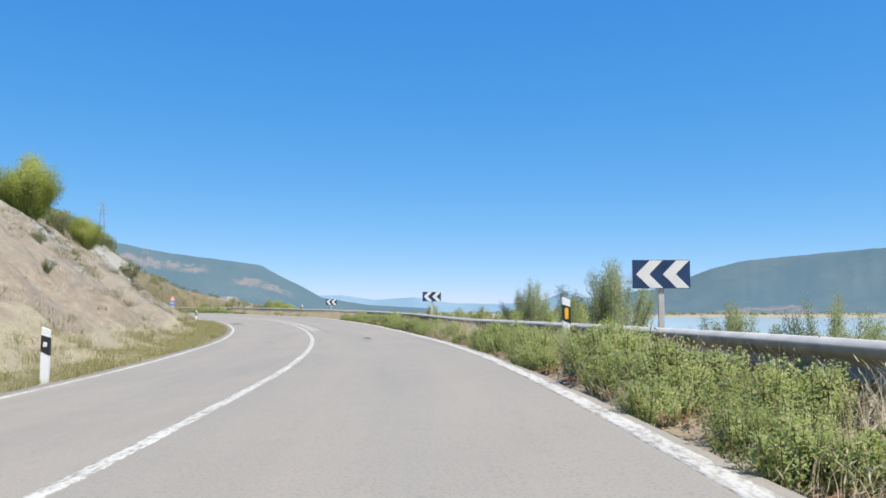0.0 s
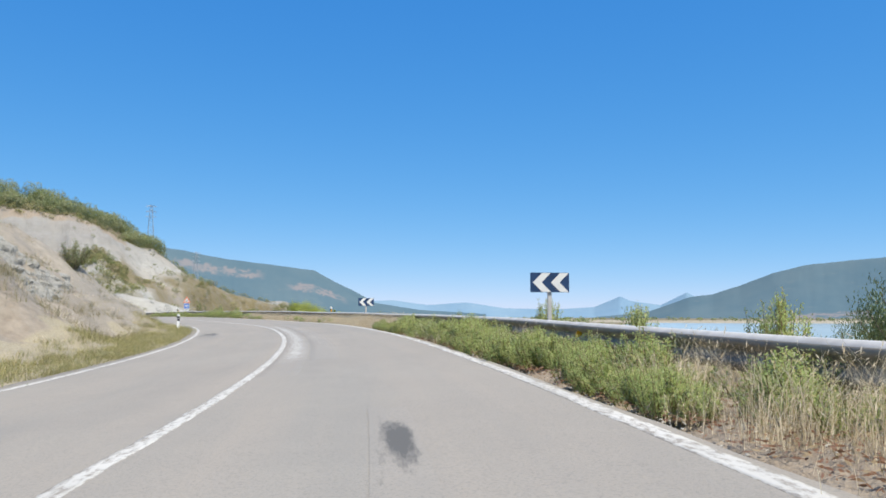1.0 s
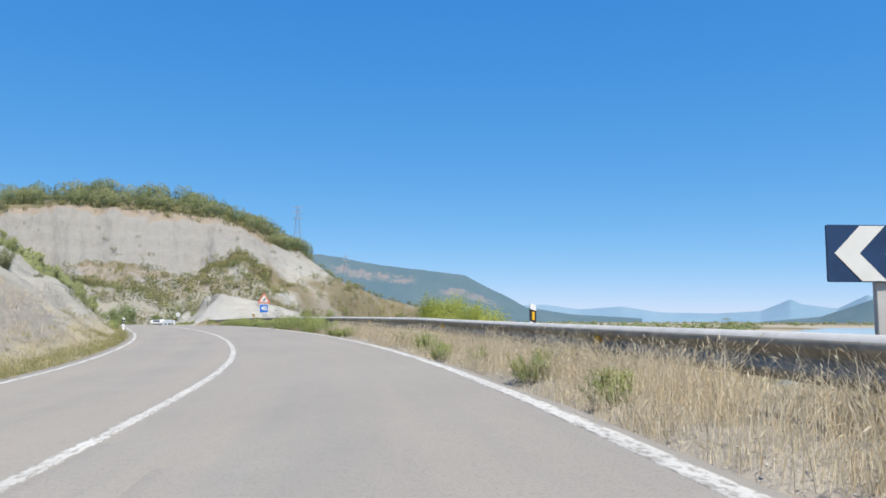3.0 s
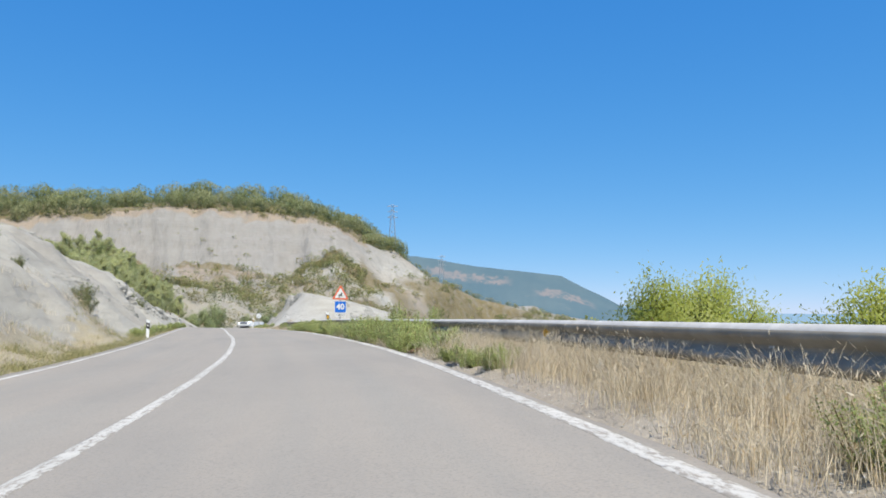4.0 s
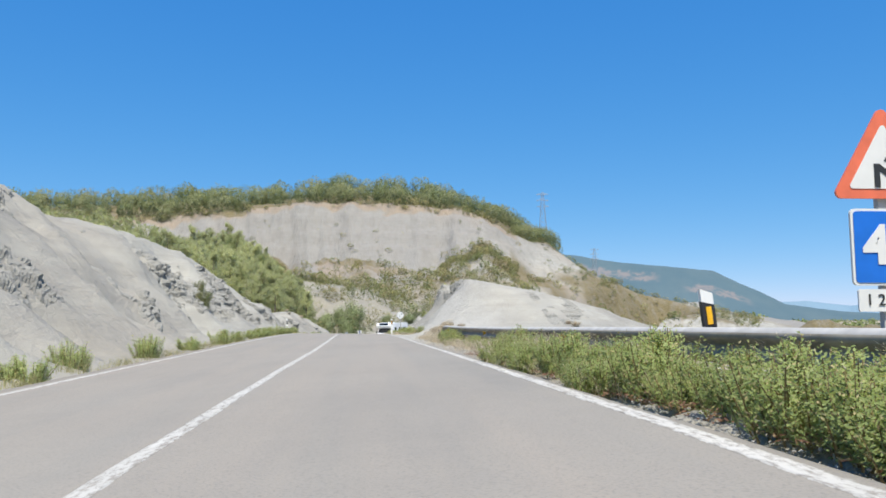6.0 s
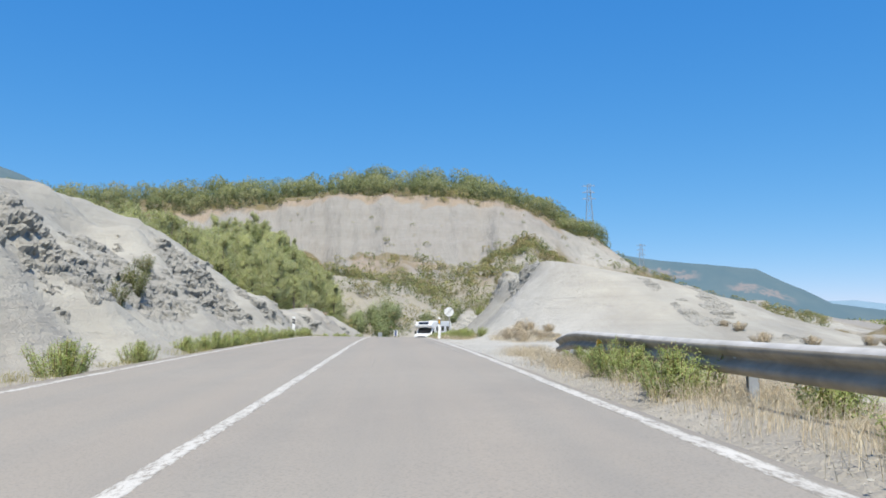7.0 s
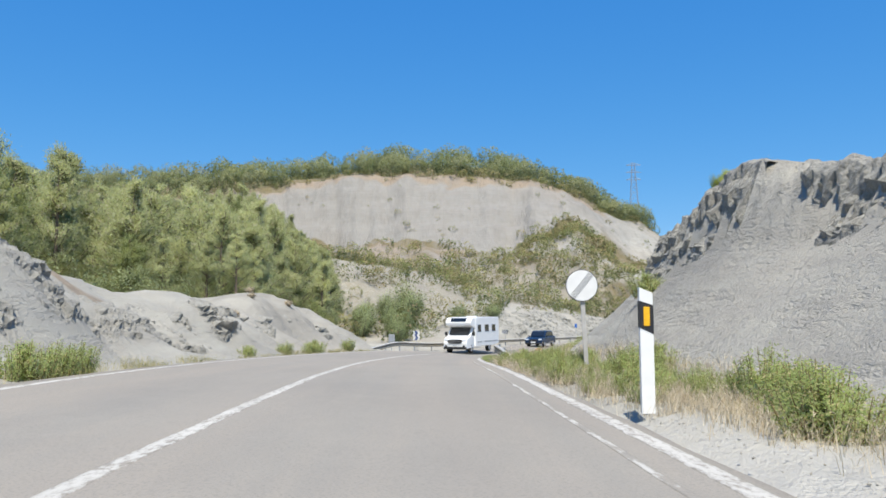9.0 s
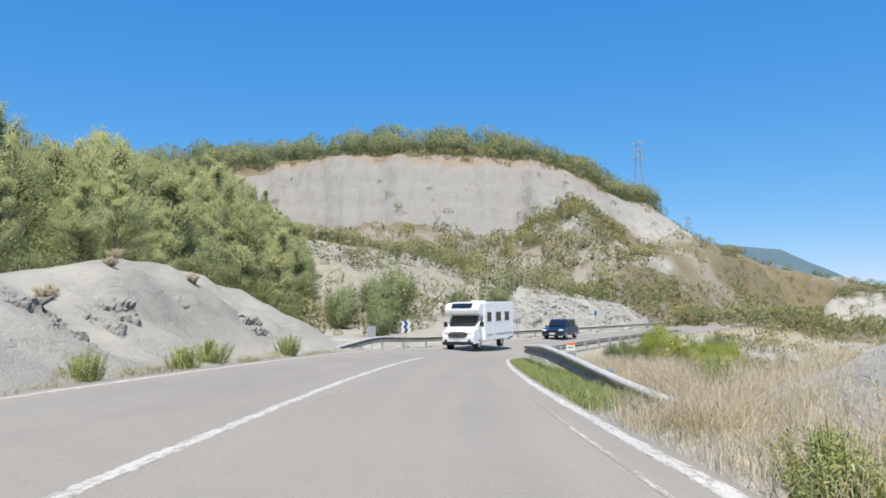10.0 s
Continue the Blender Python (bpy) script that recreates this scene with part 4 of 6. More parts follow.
def weed_meshes(seed, height, spread, stems, per, leaf):
    rng = np.random.default_rng(seed)
    ang, lean = rng.uniform(0, 2 * np.pi, stems), rng.uniform(0.0, 0.75, stems)
    h = height * rng.uniform(0.5, 1.15, stems) * (1 - 0.3 * lean)
    foot = spread * 0.9 * lean
    base = np.stack([np.cos(ang) * foot, np.sin(ang) * foot, np.full(stems, -0.08)], 1)
    tip = base + np.stack([np.cos(ang) * spread * 0.5 * lean, np.sin(ang) * spread * 0.5 * lean, h + 0.08], 1) + rng.normal(scale=0.04, size=(stems, 3)) * (1, 1, 0)
    st = stem_quads(rng, base, tip, 0.012)
    k = np.repeat(np.arange(stems), per)
    u = rng.uniform(0.06, 1.0, len(k)) ** 0.9
    at = base[k] + (tip - base)[k] * u[:, None] + rng.normal(scale=0.02, size=(len(k), 3))
    out = rng.normal(size=(len(k), 3))
    out[:, 2] = np.abs(out[:, 2]) * 0.7 + 0.75
    lv = leaves(rng, at, out, leaf * rng.uniform(0.6, 1.35, len(k)) * (1.15 - 0.5 * u), leaf * 0.3)
    nv = lv.reshape(-1, 3) * (1 / spread, 1 / spread, 0.8 / height) + (0, 0, 0.25)
    return quads_mesh("stem", st, STEM), leafy("foliage", lv, nv, WEED, rng, 0.45)


WEEDS = [weed_meshes(10 + i, h, sp, n, 110, 0.042) for i, (h, sp, n) in enumerate(((0.60, 0.34, 60), (0.68, 0.38, 66), (0.5, 0.36, 58), (0.74, 0.34, 62)))]


def plant(name, label, category, meshes, at, scale, turn, group=""):
    ob = thing(name, label, category, group)
    for nm, me in meshes:
        p = new(nm, me)
        p.parent = ob
    ob.matrix_basis = pose(*at, 0, 0, turn) @ Matrix.Diagonal((*scale, 1))
    return ob


def floor_at(x, y):
    return float(ground_height(np.array([x]), np.array([y]))[0])


rng = np.random.default_rng(7)


def greenness(s):
    return np.interp(s, [-30, 17, 18, 21.5, 22.5, 42, 46, 79, 84, 104, 110, 115, 117, 130], [1, 1, 0.35, 0.35, 1, 1, 0.16, 0.12, 1, 0.85, 0.4, 0.12, 0.0, 0.0])


s = -6.0
while s < 129:
    s += 0.3
    if rng.uniform() > greenness(s) * (1.0 if s < 42 or 79 < s < 104 else 0.45 + 1.5 * float(smooth(-0.15, 0.1, fbm(np.array([s * 0.55]), np.array([7.0]), 2, 91)[0]))):
        continue
    d = rng.uniform(3.33, 4.15)
    x, y, z = on_road(s + rng.uniform(-0.2, 0.2), d)
    k = rng.integers(len(WEEDS))
    size = rng.uniform(0.66, 1.1) * (0.9 if s < 17 else 0.9) * (0.75 if d < 3.55 or s > 112 else 1.0) * (0.8 if 44 < s < 79 else 1.0) * (1.15 if 79 < s < 90 else 1.0)
    plant("weed_bush", "leafy green roadside weed bush in front of the guardrail", "bush", zip(("stem", "foliage"), WEEDS[k]), (x, y, floor_at(x, y)),
          (size * 1.45, size * 1.45, size * rng.uniform(0.64, 0.86)), rng.uniform(0, 360), "roadside weeds")

for s0, d in ((104.6, -4.1), (106.5, -4.2), (108.2, -3.9), (110.5, -4.0), (114.9, -3.9), (119, -3.7), (123.6, -3.6), (127, -3.6), (130.8, -3.7), (132.5, -3.7), (133.4, -3.6), (135, -3.55), (136.1, -3.5), (138.6, -3.5), (142, -3.5), (145.8, -3.55), (147.2, -3.5), (150.1, -3.7), (153.2, -3.75), (154.8, -3.8), (155.6, -3.75), (156.4, -3.8), (168.3, -4.2), (171.5, -3.85), (175.3, -3.75), (177.9, -4.1), (183.5, -3.8),
              (172.5, 5.9), (162.4, 6.6), (149.7, 4.35), (148.6, 4.75), (147.6, 5.3), (150.6, 4.7), (125.3, 4.45), (124.5, 4.6), (123.5, 4.3), (122.6, 4.5), (121.5, 4.2), (122.2, 4.1), (119.6, 4.05), (120.3, 4.15), (110.5, 4.2), (114.3, 4.1), (117.8, 4.6)):
    x, y, z = on_road(s0, d)
    size = rng.uniform(0.55, 0.9)
    plant("weed_bush", "small yellow-green weed bush at the edge of the asphalt", "bush", zip(("stem", "foliage"), WEEDS[rng.integers(4)]), (x, y, floor_at(x, y)),
          (size * 1.55, size * 1.55, size * 0.9), rng.uniform(0, 360), "verge weeds")


for s0, d in ((15.6, 5.6), (16.4, 5.9), (17.3, 5.5), (18.6, 5.8), (21.5, 5.7), (24.8, 5.5), (29, 5.7), (33.5, 5.6), (88, 5.6), (92.5, 5.5), (95, 5.8)):
    x, y, z = on_road(s0, d)
    plant("weed_bush", "tall green weed rising behind the guardrail", "bush", zip(("stem", "foliage"), WEEDS[rng.integers(4)]), (x, y, floor_at(x, y)),
          (0.9, 0.9, rng.uniform(1.15, 1.45)), rng.uniform(0, 360), "tall weeds")

for _ in range(48):
    s0, u = rng.uniform(151, 164), rng.uniform() ** 1.2
    lo = float(np.interp(s0, [151, 153, 156], [3.85, 3.6, 3.42]))
    x, y, z = on_road(s0, lo + u * (5.0 - lo))
    size = rng.uniform(0.3, 0.62) * (1.25 if u > 0.5 else 1.0)
    plant("weed_bush", "low green weed among dry grass at the foot of the mound", "bush", zip(("stem", "foliage"), WEEDS[rng.integers(4)]), (x, y, floor_at(x, y)),
          (size * 1.5, size * 1.5, size), rng.uniform(0, 360), "verge weeds")


def grass(name, label, material, spots, height, width, blades, seed, spread=0.16, seedy=0.0):
    """Many tufts of blades as one thing that nobody could count."""
    r = np.random.default_rng(seed)
    spots = np.asarray(spots, float)
    z = ground_height(spots[:, 0], spots[:, 1])
    k = np.repeat(np.arange(len(spots)), blades)
    n = len(k)
    size = r.uniform(0.55, 1.25, len(spots))[k] * height * r.uniform(0.5, 1.1, n)
    base = np.stack([spots[k, 0] + r.normal(scale=spread, size=n), spots[k, 1] + r.normal(scale=spread, size=n), z[k] - 0.04], 1)
    bent = r.normal(scale=0.16, size=(len(spots), 2))[k]
    lean = bent + r.normal(scale=0.3, size=(n, 2)) + r.normal(scale=0.45, size=(n, 2)) * (r.uniform(0, 1, (n, 1)) < 0.35)
    side = r.uniform(0, 2 * np.pi, n)
    sv = np.stack([np.cos(side), np.sin(side), 0 * side], 1) * width / 2
    mid = base + np.stack([lean[:, 0] * size * 0.3, lean[:, 1] * size * 0.3, size * 0.62], 1)
    tip = base + np.stack([lean[:, 0] * size, lean[:, 1] * size, size], 1)
    q = np.concatenate([np.stack([base - sv, base + sv, mid + sv * 0.8, mid - sv * 0.8], 1), np.stack([mid - sv * 0.8, mid + sv * 0.8, tip + sv * 0.5, tip - sv * 0.5], 1)])
    sway = np.tile(np.stack([lean[:, 0], lean[:, 1], np.full(n, 0.8)], 1), (2, 1))
    if seedy:
        h = np.flatnonzero(r.uniform(0, 1, n) < seedy)
        q = np.concatenate([q, leaves(r, tip[h] - (0, 0, 0.02), (tip - mid)[h] + r.normal(scale=0.03, size=(len(h), 3)), r.uniform(0.03, 0.07, len(h)), 0.008)])
        sway = np.concatenate([sway, sway[h]])
    sway = np.repeat(sway, 4, 0)
    return tagged(new(name, leafy(name, q, sway, material, r, 0.4)), label, "grass", kind="stuff")


def strip_spots(s0, s1, d0, d1, count, seed, chance=None):
    r = np.random.default_rng(seed)
    out = []
    for _ in range(count):
        s, d = r.uniform(s0, s1), r.uniform(d0, d1)
        if chance is None or r.uniform() < chance(s, d):
            out.append(on_road(s, d)[:2])
    return out


grass("dry_grass", "dry straw-coloured grass along the guardrail", STRAW, strip_spots(-6, 112, 3.45, 5.0, 2300, 1, lambda s, d: (0.42 if greenness(s) > 0.6 else 1.0) * float(np.interp(d, [3.6, 4.2], [0.0, 1.0])))
      + strip_spots(43, 79, 3.7, 4.9, 300, 2), 0.42, 0.0032, 110, 3, 0.16, 0.3)
grass("dry_grass", "low dry grass between the weeds and the edge line", STRAW, strip_spots(-6, 112, 3.3, 4.0, 900, 23, lambda s, d: value_noise(np.array([s * 0.7]), np.array([d]), 47)[0] > 0.0), 0.22, 0.0035, 70, 24, 0.12, 0.2)
grass("dry_grass", "short dry tufts round the end of the guardrail", STRAW, strip_spots(108, 131, 3.85, 5.4, 430, 21, lambda s, d: value_noise(np.array([s * 0.8]), np.array([d * 0.9]), 39)[0] > -0.12 and s < 131 - 2.2 * (d - 3.7) ** 2), 0.24, 0.0035, 100, 22, 0.18, 0.25)
grass("dry_grass", "tall bleached grass on the inside of the bend", STRAW, strip_spots(162, 182, 3.5, 8.5, 1150, 4, lambda s, d: (value_noise(np.array([s * 0.7]), np.array([d * 0.9]), 9)[0] > -0.12) * (1 if s > 170 or d < 5.6 else 0) * (s < 168 or d > 4.45) * float(np.interp(d, [5.5, 8.5], [1, 0.15]))) + strip_spots(176, 230, 5.5, 26, 420, 14, lambda s, d: value_noise(np.array([s * 0.25]), np.array([d * 0.3]), 19)[0] > 0), 0.44, 0.005, 56, 5, 0.2, 0.25)
grass("verge_grass", "short green and yellow verge grass", VERGE_GREEN, strip_spots(-8, 104, -5.6, -3.25, 2300, 6, lambda s, d: 1.0 if s < 62 else (0.8 if d > -4.4 else 0.2)) + strip_spots(104, 190, -3.95, -3.3, 160, 7)
      + strip_spots(146, 186, 3.45, 5.2, 620, 8, lambda s, d: float(d > np.interp(s, [146, 152, 158, 163], [5.4, 4.3, 3.8, 3.5])) * (1.0 if s < 164 else 0.25)), 0.2, 0.006, 54, 10, 0.14)
grass("verge_grass", "fresh green grass between the road and the short guardrail", WEED, strip_spots(169, 190, 3.3, 3.85, 520, 9), 0.2, 0.007, 60, 11, 0.12)
grass("dry_brush", "dull dry brush over the brown earth slope", DULL, strip_spots(-6, 60, -12, -5.0, 620, 115, lambda s, d: value_noise(np.array([s * 0.4]), np.array([d * 0.5]), 29)[0] > -0.1), 0.32, 0.008, 60, 116, 0.24)
grass("dry_grass", "thin dry grass on the earth slope", STRAW, strip_spots(-6, 62, -9, -5, 130, 15) + strip_spots(62, 100, -7, -4, 240, 16), 0.26, 0.008, 30, 17)


def litter(name, label, spots, size, seed):
    """Dead leaves and stalks lying on the ground."""
    r = np.random.default_rng(seed)
    spots = np.asarray(spots, float)
    z = ground_height(spots[:, 0], spots[:, 1])
    at = np.stack([spots[:, 0], spots[:, 1], z + r.uniform(0.01, 0.05, len(z))], 1)
    way = r.normal(size=at.shape) * (1, 1, 0.25)
    q = leaves(r, at, way, size * r.uniform(0.5, 1.8, len(z)), size * 0.35)
    return tagged(new(name, leafy(name, q, np.tile((0, 0, 1.0), (len(q) * 4, 1)), LITTER, r, 0.4)), label, "leaf litter", kind="stuff")


litter("leaf_litter", "reddish brown leaf litter under the roadside weeds", strip_spots(-6, 44, 3.25, 4.3, 20000, 131) + strip_spots(80, 112, 3.3, 4.3, 9000, 132), 0.04, 133)


grass("dry_grass", "short dry grass among the weeds at the foot of the mound", STRAW, strip_spots(147.5, 168, 3.4, 5.3, 560, 141, lambda s, d: d > np.interp(s, [147.5, 150, 153, 156], [4.3, 3.9, 3.6, 3.38])) + strip_spots(138.5, 146, 5.5, 7.2, 110, 142), 0.22, 0.0045, 64, 143, 0.18, 0.15)


# ---------------------------------------------------------------- tall shrubs behind the guardrail
def shrub_meshes(seed, height, spread, limbs, clumps, leaf, material, wispy=False):
    r = np.random.default_rng(seed)
    ang, lean = r.uniform(0, 2 * np.pi, limbs), r.uniform(0.1, 1.0, limbs)
    tip = np.stack([np.cos(ang) * spread * lean, np.sin(ang) * spread * lean, height * r.uniform(0.6, 1.05, limbs) * (1 - 0.3 * lean)], 1)
    base = np.stack([np.cos(ang) * 0.08, np.sin(ang) * 0.08, np.full(limbs, -0.25)], 1)
    limb = join(*[bm_rod(b, t, 0.025 * height / 2, 0.006, 5) for b, t in zip(base, tip)])
    me = bpy.data.meshes.new("branchwork")
    limb.to_mesh(me)
    limb.free()
    me.materials.append(BARK)
    k = np.repeat(np.arange(limbs), clumps)
    u = r.uniform(0.45 if wispy else 0.2, 1.05, len(k))
    at = base[k] + (tip - base)[k] * u[:, None] + r.normal(scale=(0.07 if wispy else 0.13) * height / 2, size=(len(k), 3))
    way = r.normal(size=(len(k), 3))
    way[:, 2] = np.abs(way[:, 2]) + (1.2 if wispy else 0.3)
    lv = leaves(r, at, way, leaf * r.uniform(0.6, 1.4, len(k)), leaf * 0.34)
    nv = lv.reshape(-1, 3) * (1 / spread, 1 / spread, 0.9 / height)
    return me, leafy("foliage", lv, nv, material, r)


DEAD = [shrub_meshes(64 + i, 0.7, 0.5, 30, 220, 0.05, BROWN) for i in range(2)]
TAM = [shrub_meshes(40 + i, 2.6, 1.75, 46, 1100, 0.052, TAMARISK, True) for i in range(2)]
BRO = [shrub_meshes(50 + i, 2.0, 1.05, 52, 1400, 0.06, BROOM) for i in range(2)]
SCR = [shrub_meshes(60 + i, 1.1, 0.75, 18, 170, 0.075, SCRUB) for i in range(2)]
for s0, d, sc, kind in ((20.3, 8.2, 1.15, 0), (23.9, 7.0, 0.8, 0), (26, 7.6, 0.6, 0), (14.6, 8.4, 0.7, 0), (17.5, 10.5, 1.3, 2), (12.6, 9.0, 1.1, 2), (11.2, 8.2, 0.7, 0), (9.2, 8.0, 1.0, 2), (13, 10.2, 0.9, 0), (15, 11.5, 0.9, 2), (28, 8.6, 0.6, 0), (31, 9.5, 0.55, 1), (36, 8.0, 0.5, 0), (14, 11.5, 0.7, 0), (24, 12, 0.7, 0), (42, 9, 0.55, 0), (46, 10, 0.6, 2), (50, 8, 0.55, 0), (54, 9.5, 0.6, 0),
                        (63, 8, 0.6, 0), (70, 9, 0.55, 0), (78.1, 7.65, 1.15, 1), (77.6, 8.3, 0.95, 1), (73.2, 7.2, 0.86, 1), (73.9, 7.9, 0.78, 1), (90, 12, 0.8, 1), (97, 14, 0.7, 1), (108, 10, 0.55, 1), (113, 9, 0.6, 2), (118, 8, 0.5, 2), (12, 7.4, 0.6, 2), (33, 7, 0.5, 2), (39, 7.5, 0.55, 2),
                        (186, 10, 0.75, 1), (190, 13, 0.6, 0), (183, 13, 0.5, 2), (178, 10, 0.45, 1), (194, 17, 0.8, 2), (200, 20, 0.9, 0), (205, 15, 0.7, 0), (188, 20, 0.8, 2), (180, 22, 0.7, 2), (212, 24, 0.9, 2), (170, 15, 0.6, 2), (220, 12, 0.9, 0), (228, 18, 1.0, 2)):
    x, y, _ = on_road(s0, d)
    if kind == 0:
        plant("tamarisk_shrub", "feathery grey-green shrub on the bank below the road", "shrub", zip(("branchwork", "foliage"), TAM[int(s0) % 2]), (x, y, floor_at(x, y)), (sc * 0.8, sc * 0.8, sc * 1.05), s0 * 37 % 360, "bank shrubs")
    elif kind == 1:
        plant("broom_shrub", "bright yellow-green broom shrub", "shrub", zip(("branchwork", "foliage"), BRO[int(s0) % 2]), (x, y, floor_at(x, y)), (sc, sc, sc), s0 * 37 % 360, "bank shrubs")
    else:
        plant("scrub_bush", "low dark green scrub bush", "shrub", zip(("branchwork", "foliage"), SCR[int(s0) % 2]), (x, y, floor_at(x, y)), (sc * 1.3, sc * 1.3, sc), s0 * 37 % 360, "bank shrubs")
for s0, d, sc, kind in ((57.5, -8.6, 1.1, 2), (39.5, -12.3, 1.4, 1), (43, -11.8, 0.9, 2), (46, -10.6, 0.9, 1), (44, -11.6, 1.1, 2), (52, -8.8, 0.55, 2), (30, -9.6, 0.5, 2), (26, -8.2, 0.4, 2), (35, -9.4, 0.45, 2), (101, -9.5, 1.1, 2), (104, -12, 1.0, 2), (136, -6.6, 0.9, 2), (133, -6.2, 0.7, 2), (140, -7.5, 0.6, 2),
                         (106.2, -6.6, 1.0, 2), (105.2, -6.3, 0.7, 2), (98, -7.6, 0.5, 2), (161.9, 8.3, 0.28, 1)):
    x, y, _ = on_road(s0, d)
    m = (None, BRO, SCR)[kind]
    plant("broom_shrub" if kind == 1 else "scrub_bush", "yellow-green broom on top of the cutting" if kind == 1 else "dark scrub bush on the cut slope", "shrub", zip(("branchwork", "foliage"), m[int(s0) % 2]),
          (x, y, floor_at(x, y)), (sc, sc, sc), s0 * 53 % 360, "slope shrubs")


for x, y, sc, wide, kind in ((-81.9, 169.1, 0.85, 1.3, 1), (-76.2, 155.4, 0.3, 1.4, 1), (-83.8, 169.6, 0.4, 1.2, 0), (-84.6, 171.5, 0.42, 1.2, 0), (-81.0, 178.7, 0.5, 1.4, 2), (-74, 178, 0.5, 1.3, 0), (-69, 172, 0.45, 1.3, 2), (-77, 163.5, 0.35, 1.4, 2), (-62, 176, 0.7, 1.2, 2),
                            (-72, 190, 0.7, 1.4, 0), (-78, 195, 0.6, 1.4, 2), (-66, 186, 0.6, 1.5, 1), (-83, 186, 0.4, 1.5, 2), (-58, 170, 0.6, 1.3, 0), (-86, 181, 0.35, 1.4, 1)):
    nm, label, m = (("tamarisk_shrub", "grey-green shrub in the hollow inside the bend", TAM), ("broom_shrub", "bright yellow-green broom inside the bend", BRO), ("scrub_bush", "dull olive scrub bush inside the bend", SCR))[kind]
    plant(nm, label, "shrub", zip(("branchwork", "foliage"), m[int(y) % 2]), (x, y, floor_at(x, y)), (sc * wide, sc * wide, sc), y * 37 % 360, "hollow shrubs")


r_ = np.random.default_rng(71)
for s0, d in [(138.5 + 7 * r_.uniform(), 5.8 + 1.7 * r_.uniform()) for _ in range(18)] + [(126 + 14 * r_.uniform(), 12.5 + 4 * r_.uniform()) for _ in range(10)] + [(173, -8.6), (176.5, -7.2), (180, -7.6), (181.5, -8.2), (184, -7.0)]:
    x, y, _ = on_road(s0, d)
    sc = r_.uniform(0.3, 0.6)
    plant("dead_bush", "brown dried-up bush on the pale marl", "bush", zip(("branchwork", "foliage"), DEAD[r_.integers(2)]), (x, y, floor_at(x, y)), (sc * 1.4, sc * 1.4, sc), r_.uniform(0, 360), "dead bushes")


# ---------------------------------------------------------------- trees
def pine_meshes(seed, height, material, boughs=40, per=60, tuft=0.34, wide=0.26):
    """A tapered leaning trunk with whorled boughs, each carrying needle tufts."""
    r = np.random.default_rng(seed)
    lean = r.normal(scale=0.04, size=2)
    rods, at, way, outs = [], [], [], []
    trunk = lambda u: np.array([lean[0] * height * u * u, lean[1] * height * u * u, height * u])
    for a, b in ((-0.05, 0.35), (0.35, 0.7), (0.7, 0.97)):
        rods.append(bm_rod(trunk(a), trunk(b), 0.022 * height * (1.05 - a), 0.022 * height * (1.05 - b), 7))
    for i in range(boughs):
        u = r.uniform(0.12, 0.97)
        reach = wide * height * (1.0 - 0.78 * max(0, u - 0.25) / 0.75) * r.uniform(0.45, 1.2)
        a = r.uniform(0, 2 * np.pi)
        root = trunk(u)
        tip = root + np.array([np.cos(a) * reach, np.sin(a) * reach, reach * r.uniform(0.3, 1.0)])
        rods.append(bm_rod(root, tip, 0.006 * height, 0.002 * height, 4))
        n = int(per * (0.5 + reach / (wide * height)))
        w = r.uniform(0.35, 1.08, n)
        p = root + (tip - root) * w[:, None] + r.normal(scale=0.07 * reach + 0.12, size=(n, 3)) * (1, 1, 0.8)
        at.append(p)
        mid = root + (tip - root) * 0.75
        heart = trunk(0.45)
        outs.append(unit(0.7 * unit(p - mid) + 1.1 * unit(p - heart) + (0, 0, 0.15)))
        v = (tip - root) / np.linalg.norm(tip - root) * 0.6 + r.normal(size=(n, 3)) * 0.7
        v[:, 2] += 0.5
        way.append(v)
    at, way = np.concatenate(at), np.concatenate(way)
    bm = join(*rods)
    me = bpy.data.meshes.new("trunk")
    bm.to_mesh(me)
    bm.free()
    me.materials.append(BARK)
    lv = leaves(r, at, way, tuft * r.uniform(0.6, 1.4, len(at)), tuft * 0.26)
    return me, leafy("crown", lv, np.repeat(np.concatenate(outs), 4, 0), material, r)


PINES = [pine_meshes(80 + i, 7.5, PINE, 54, 330, 0.15, 0.20 + 0.03 * i) for i in range(3)] + [pine_meshes(90, 6.5, PINE_DARK, 60, 300, 0.15)]
rng = np.random.default_rng(21)


def canopy(x, y):
    """How high the pine stand reaches: low young trees by the road and at its end, taller ones up the gully."""
    _, f = hill_coords(x, y)
    return 1.2 + math.hypot(x + 66, y - 134) * float(np.interp(f, [-60, -26, -22, -18, -15, -12.8, -10.5, -9, -8.3], [0.23, 0.225, 0.205, 0.175, 0.17, 0.15, 0.118, 0.085, 0.05]))


stood = []
while len(stood) < 235:
    s0, d = rng.uniform(174, 256), -rng.uniform(9.5, 72)
    x, y, _ = on_road(s0, d)
    r0, f0 = hill_coords(x, y)
    if any(math.hypot(x - a, y - b) < 2.6 for a, b in stood) or f0 > -8.3 or f0 < -34 or math.hypot(x + 66, y - 134) < 35:
        continue
    z = floor_at(x, y)
    sc = (canopy(x, y) - z) / 7.5 * (1.08 - 0.45 * rng.uniform() ** 1.6)
    if sc < 0.3:
        continue
    sc = min(sc, 1.9)
    k = rng.choice(4, p=(0.3, 0.28, 0.24, 0.18))
    plant("pine_tree", "dark green pine tree in the gully" if k == 3 else "light green pine tree in the gully beside the road", "tree", zip(("trunk", "crown"), PINES[k]), (x, y, z), (min(sc, 0.4 + 0.6 * sc) * rng.uniform(0.85, 1.15),) * 2 + (sc,), rng.uniform(0, 360), "gully pines")
    stood.append((x, y))

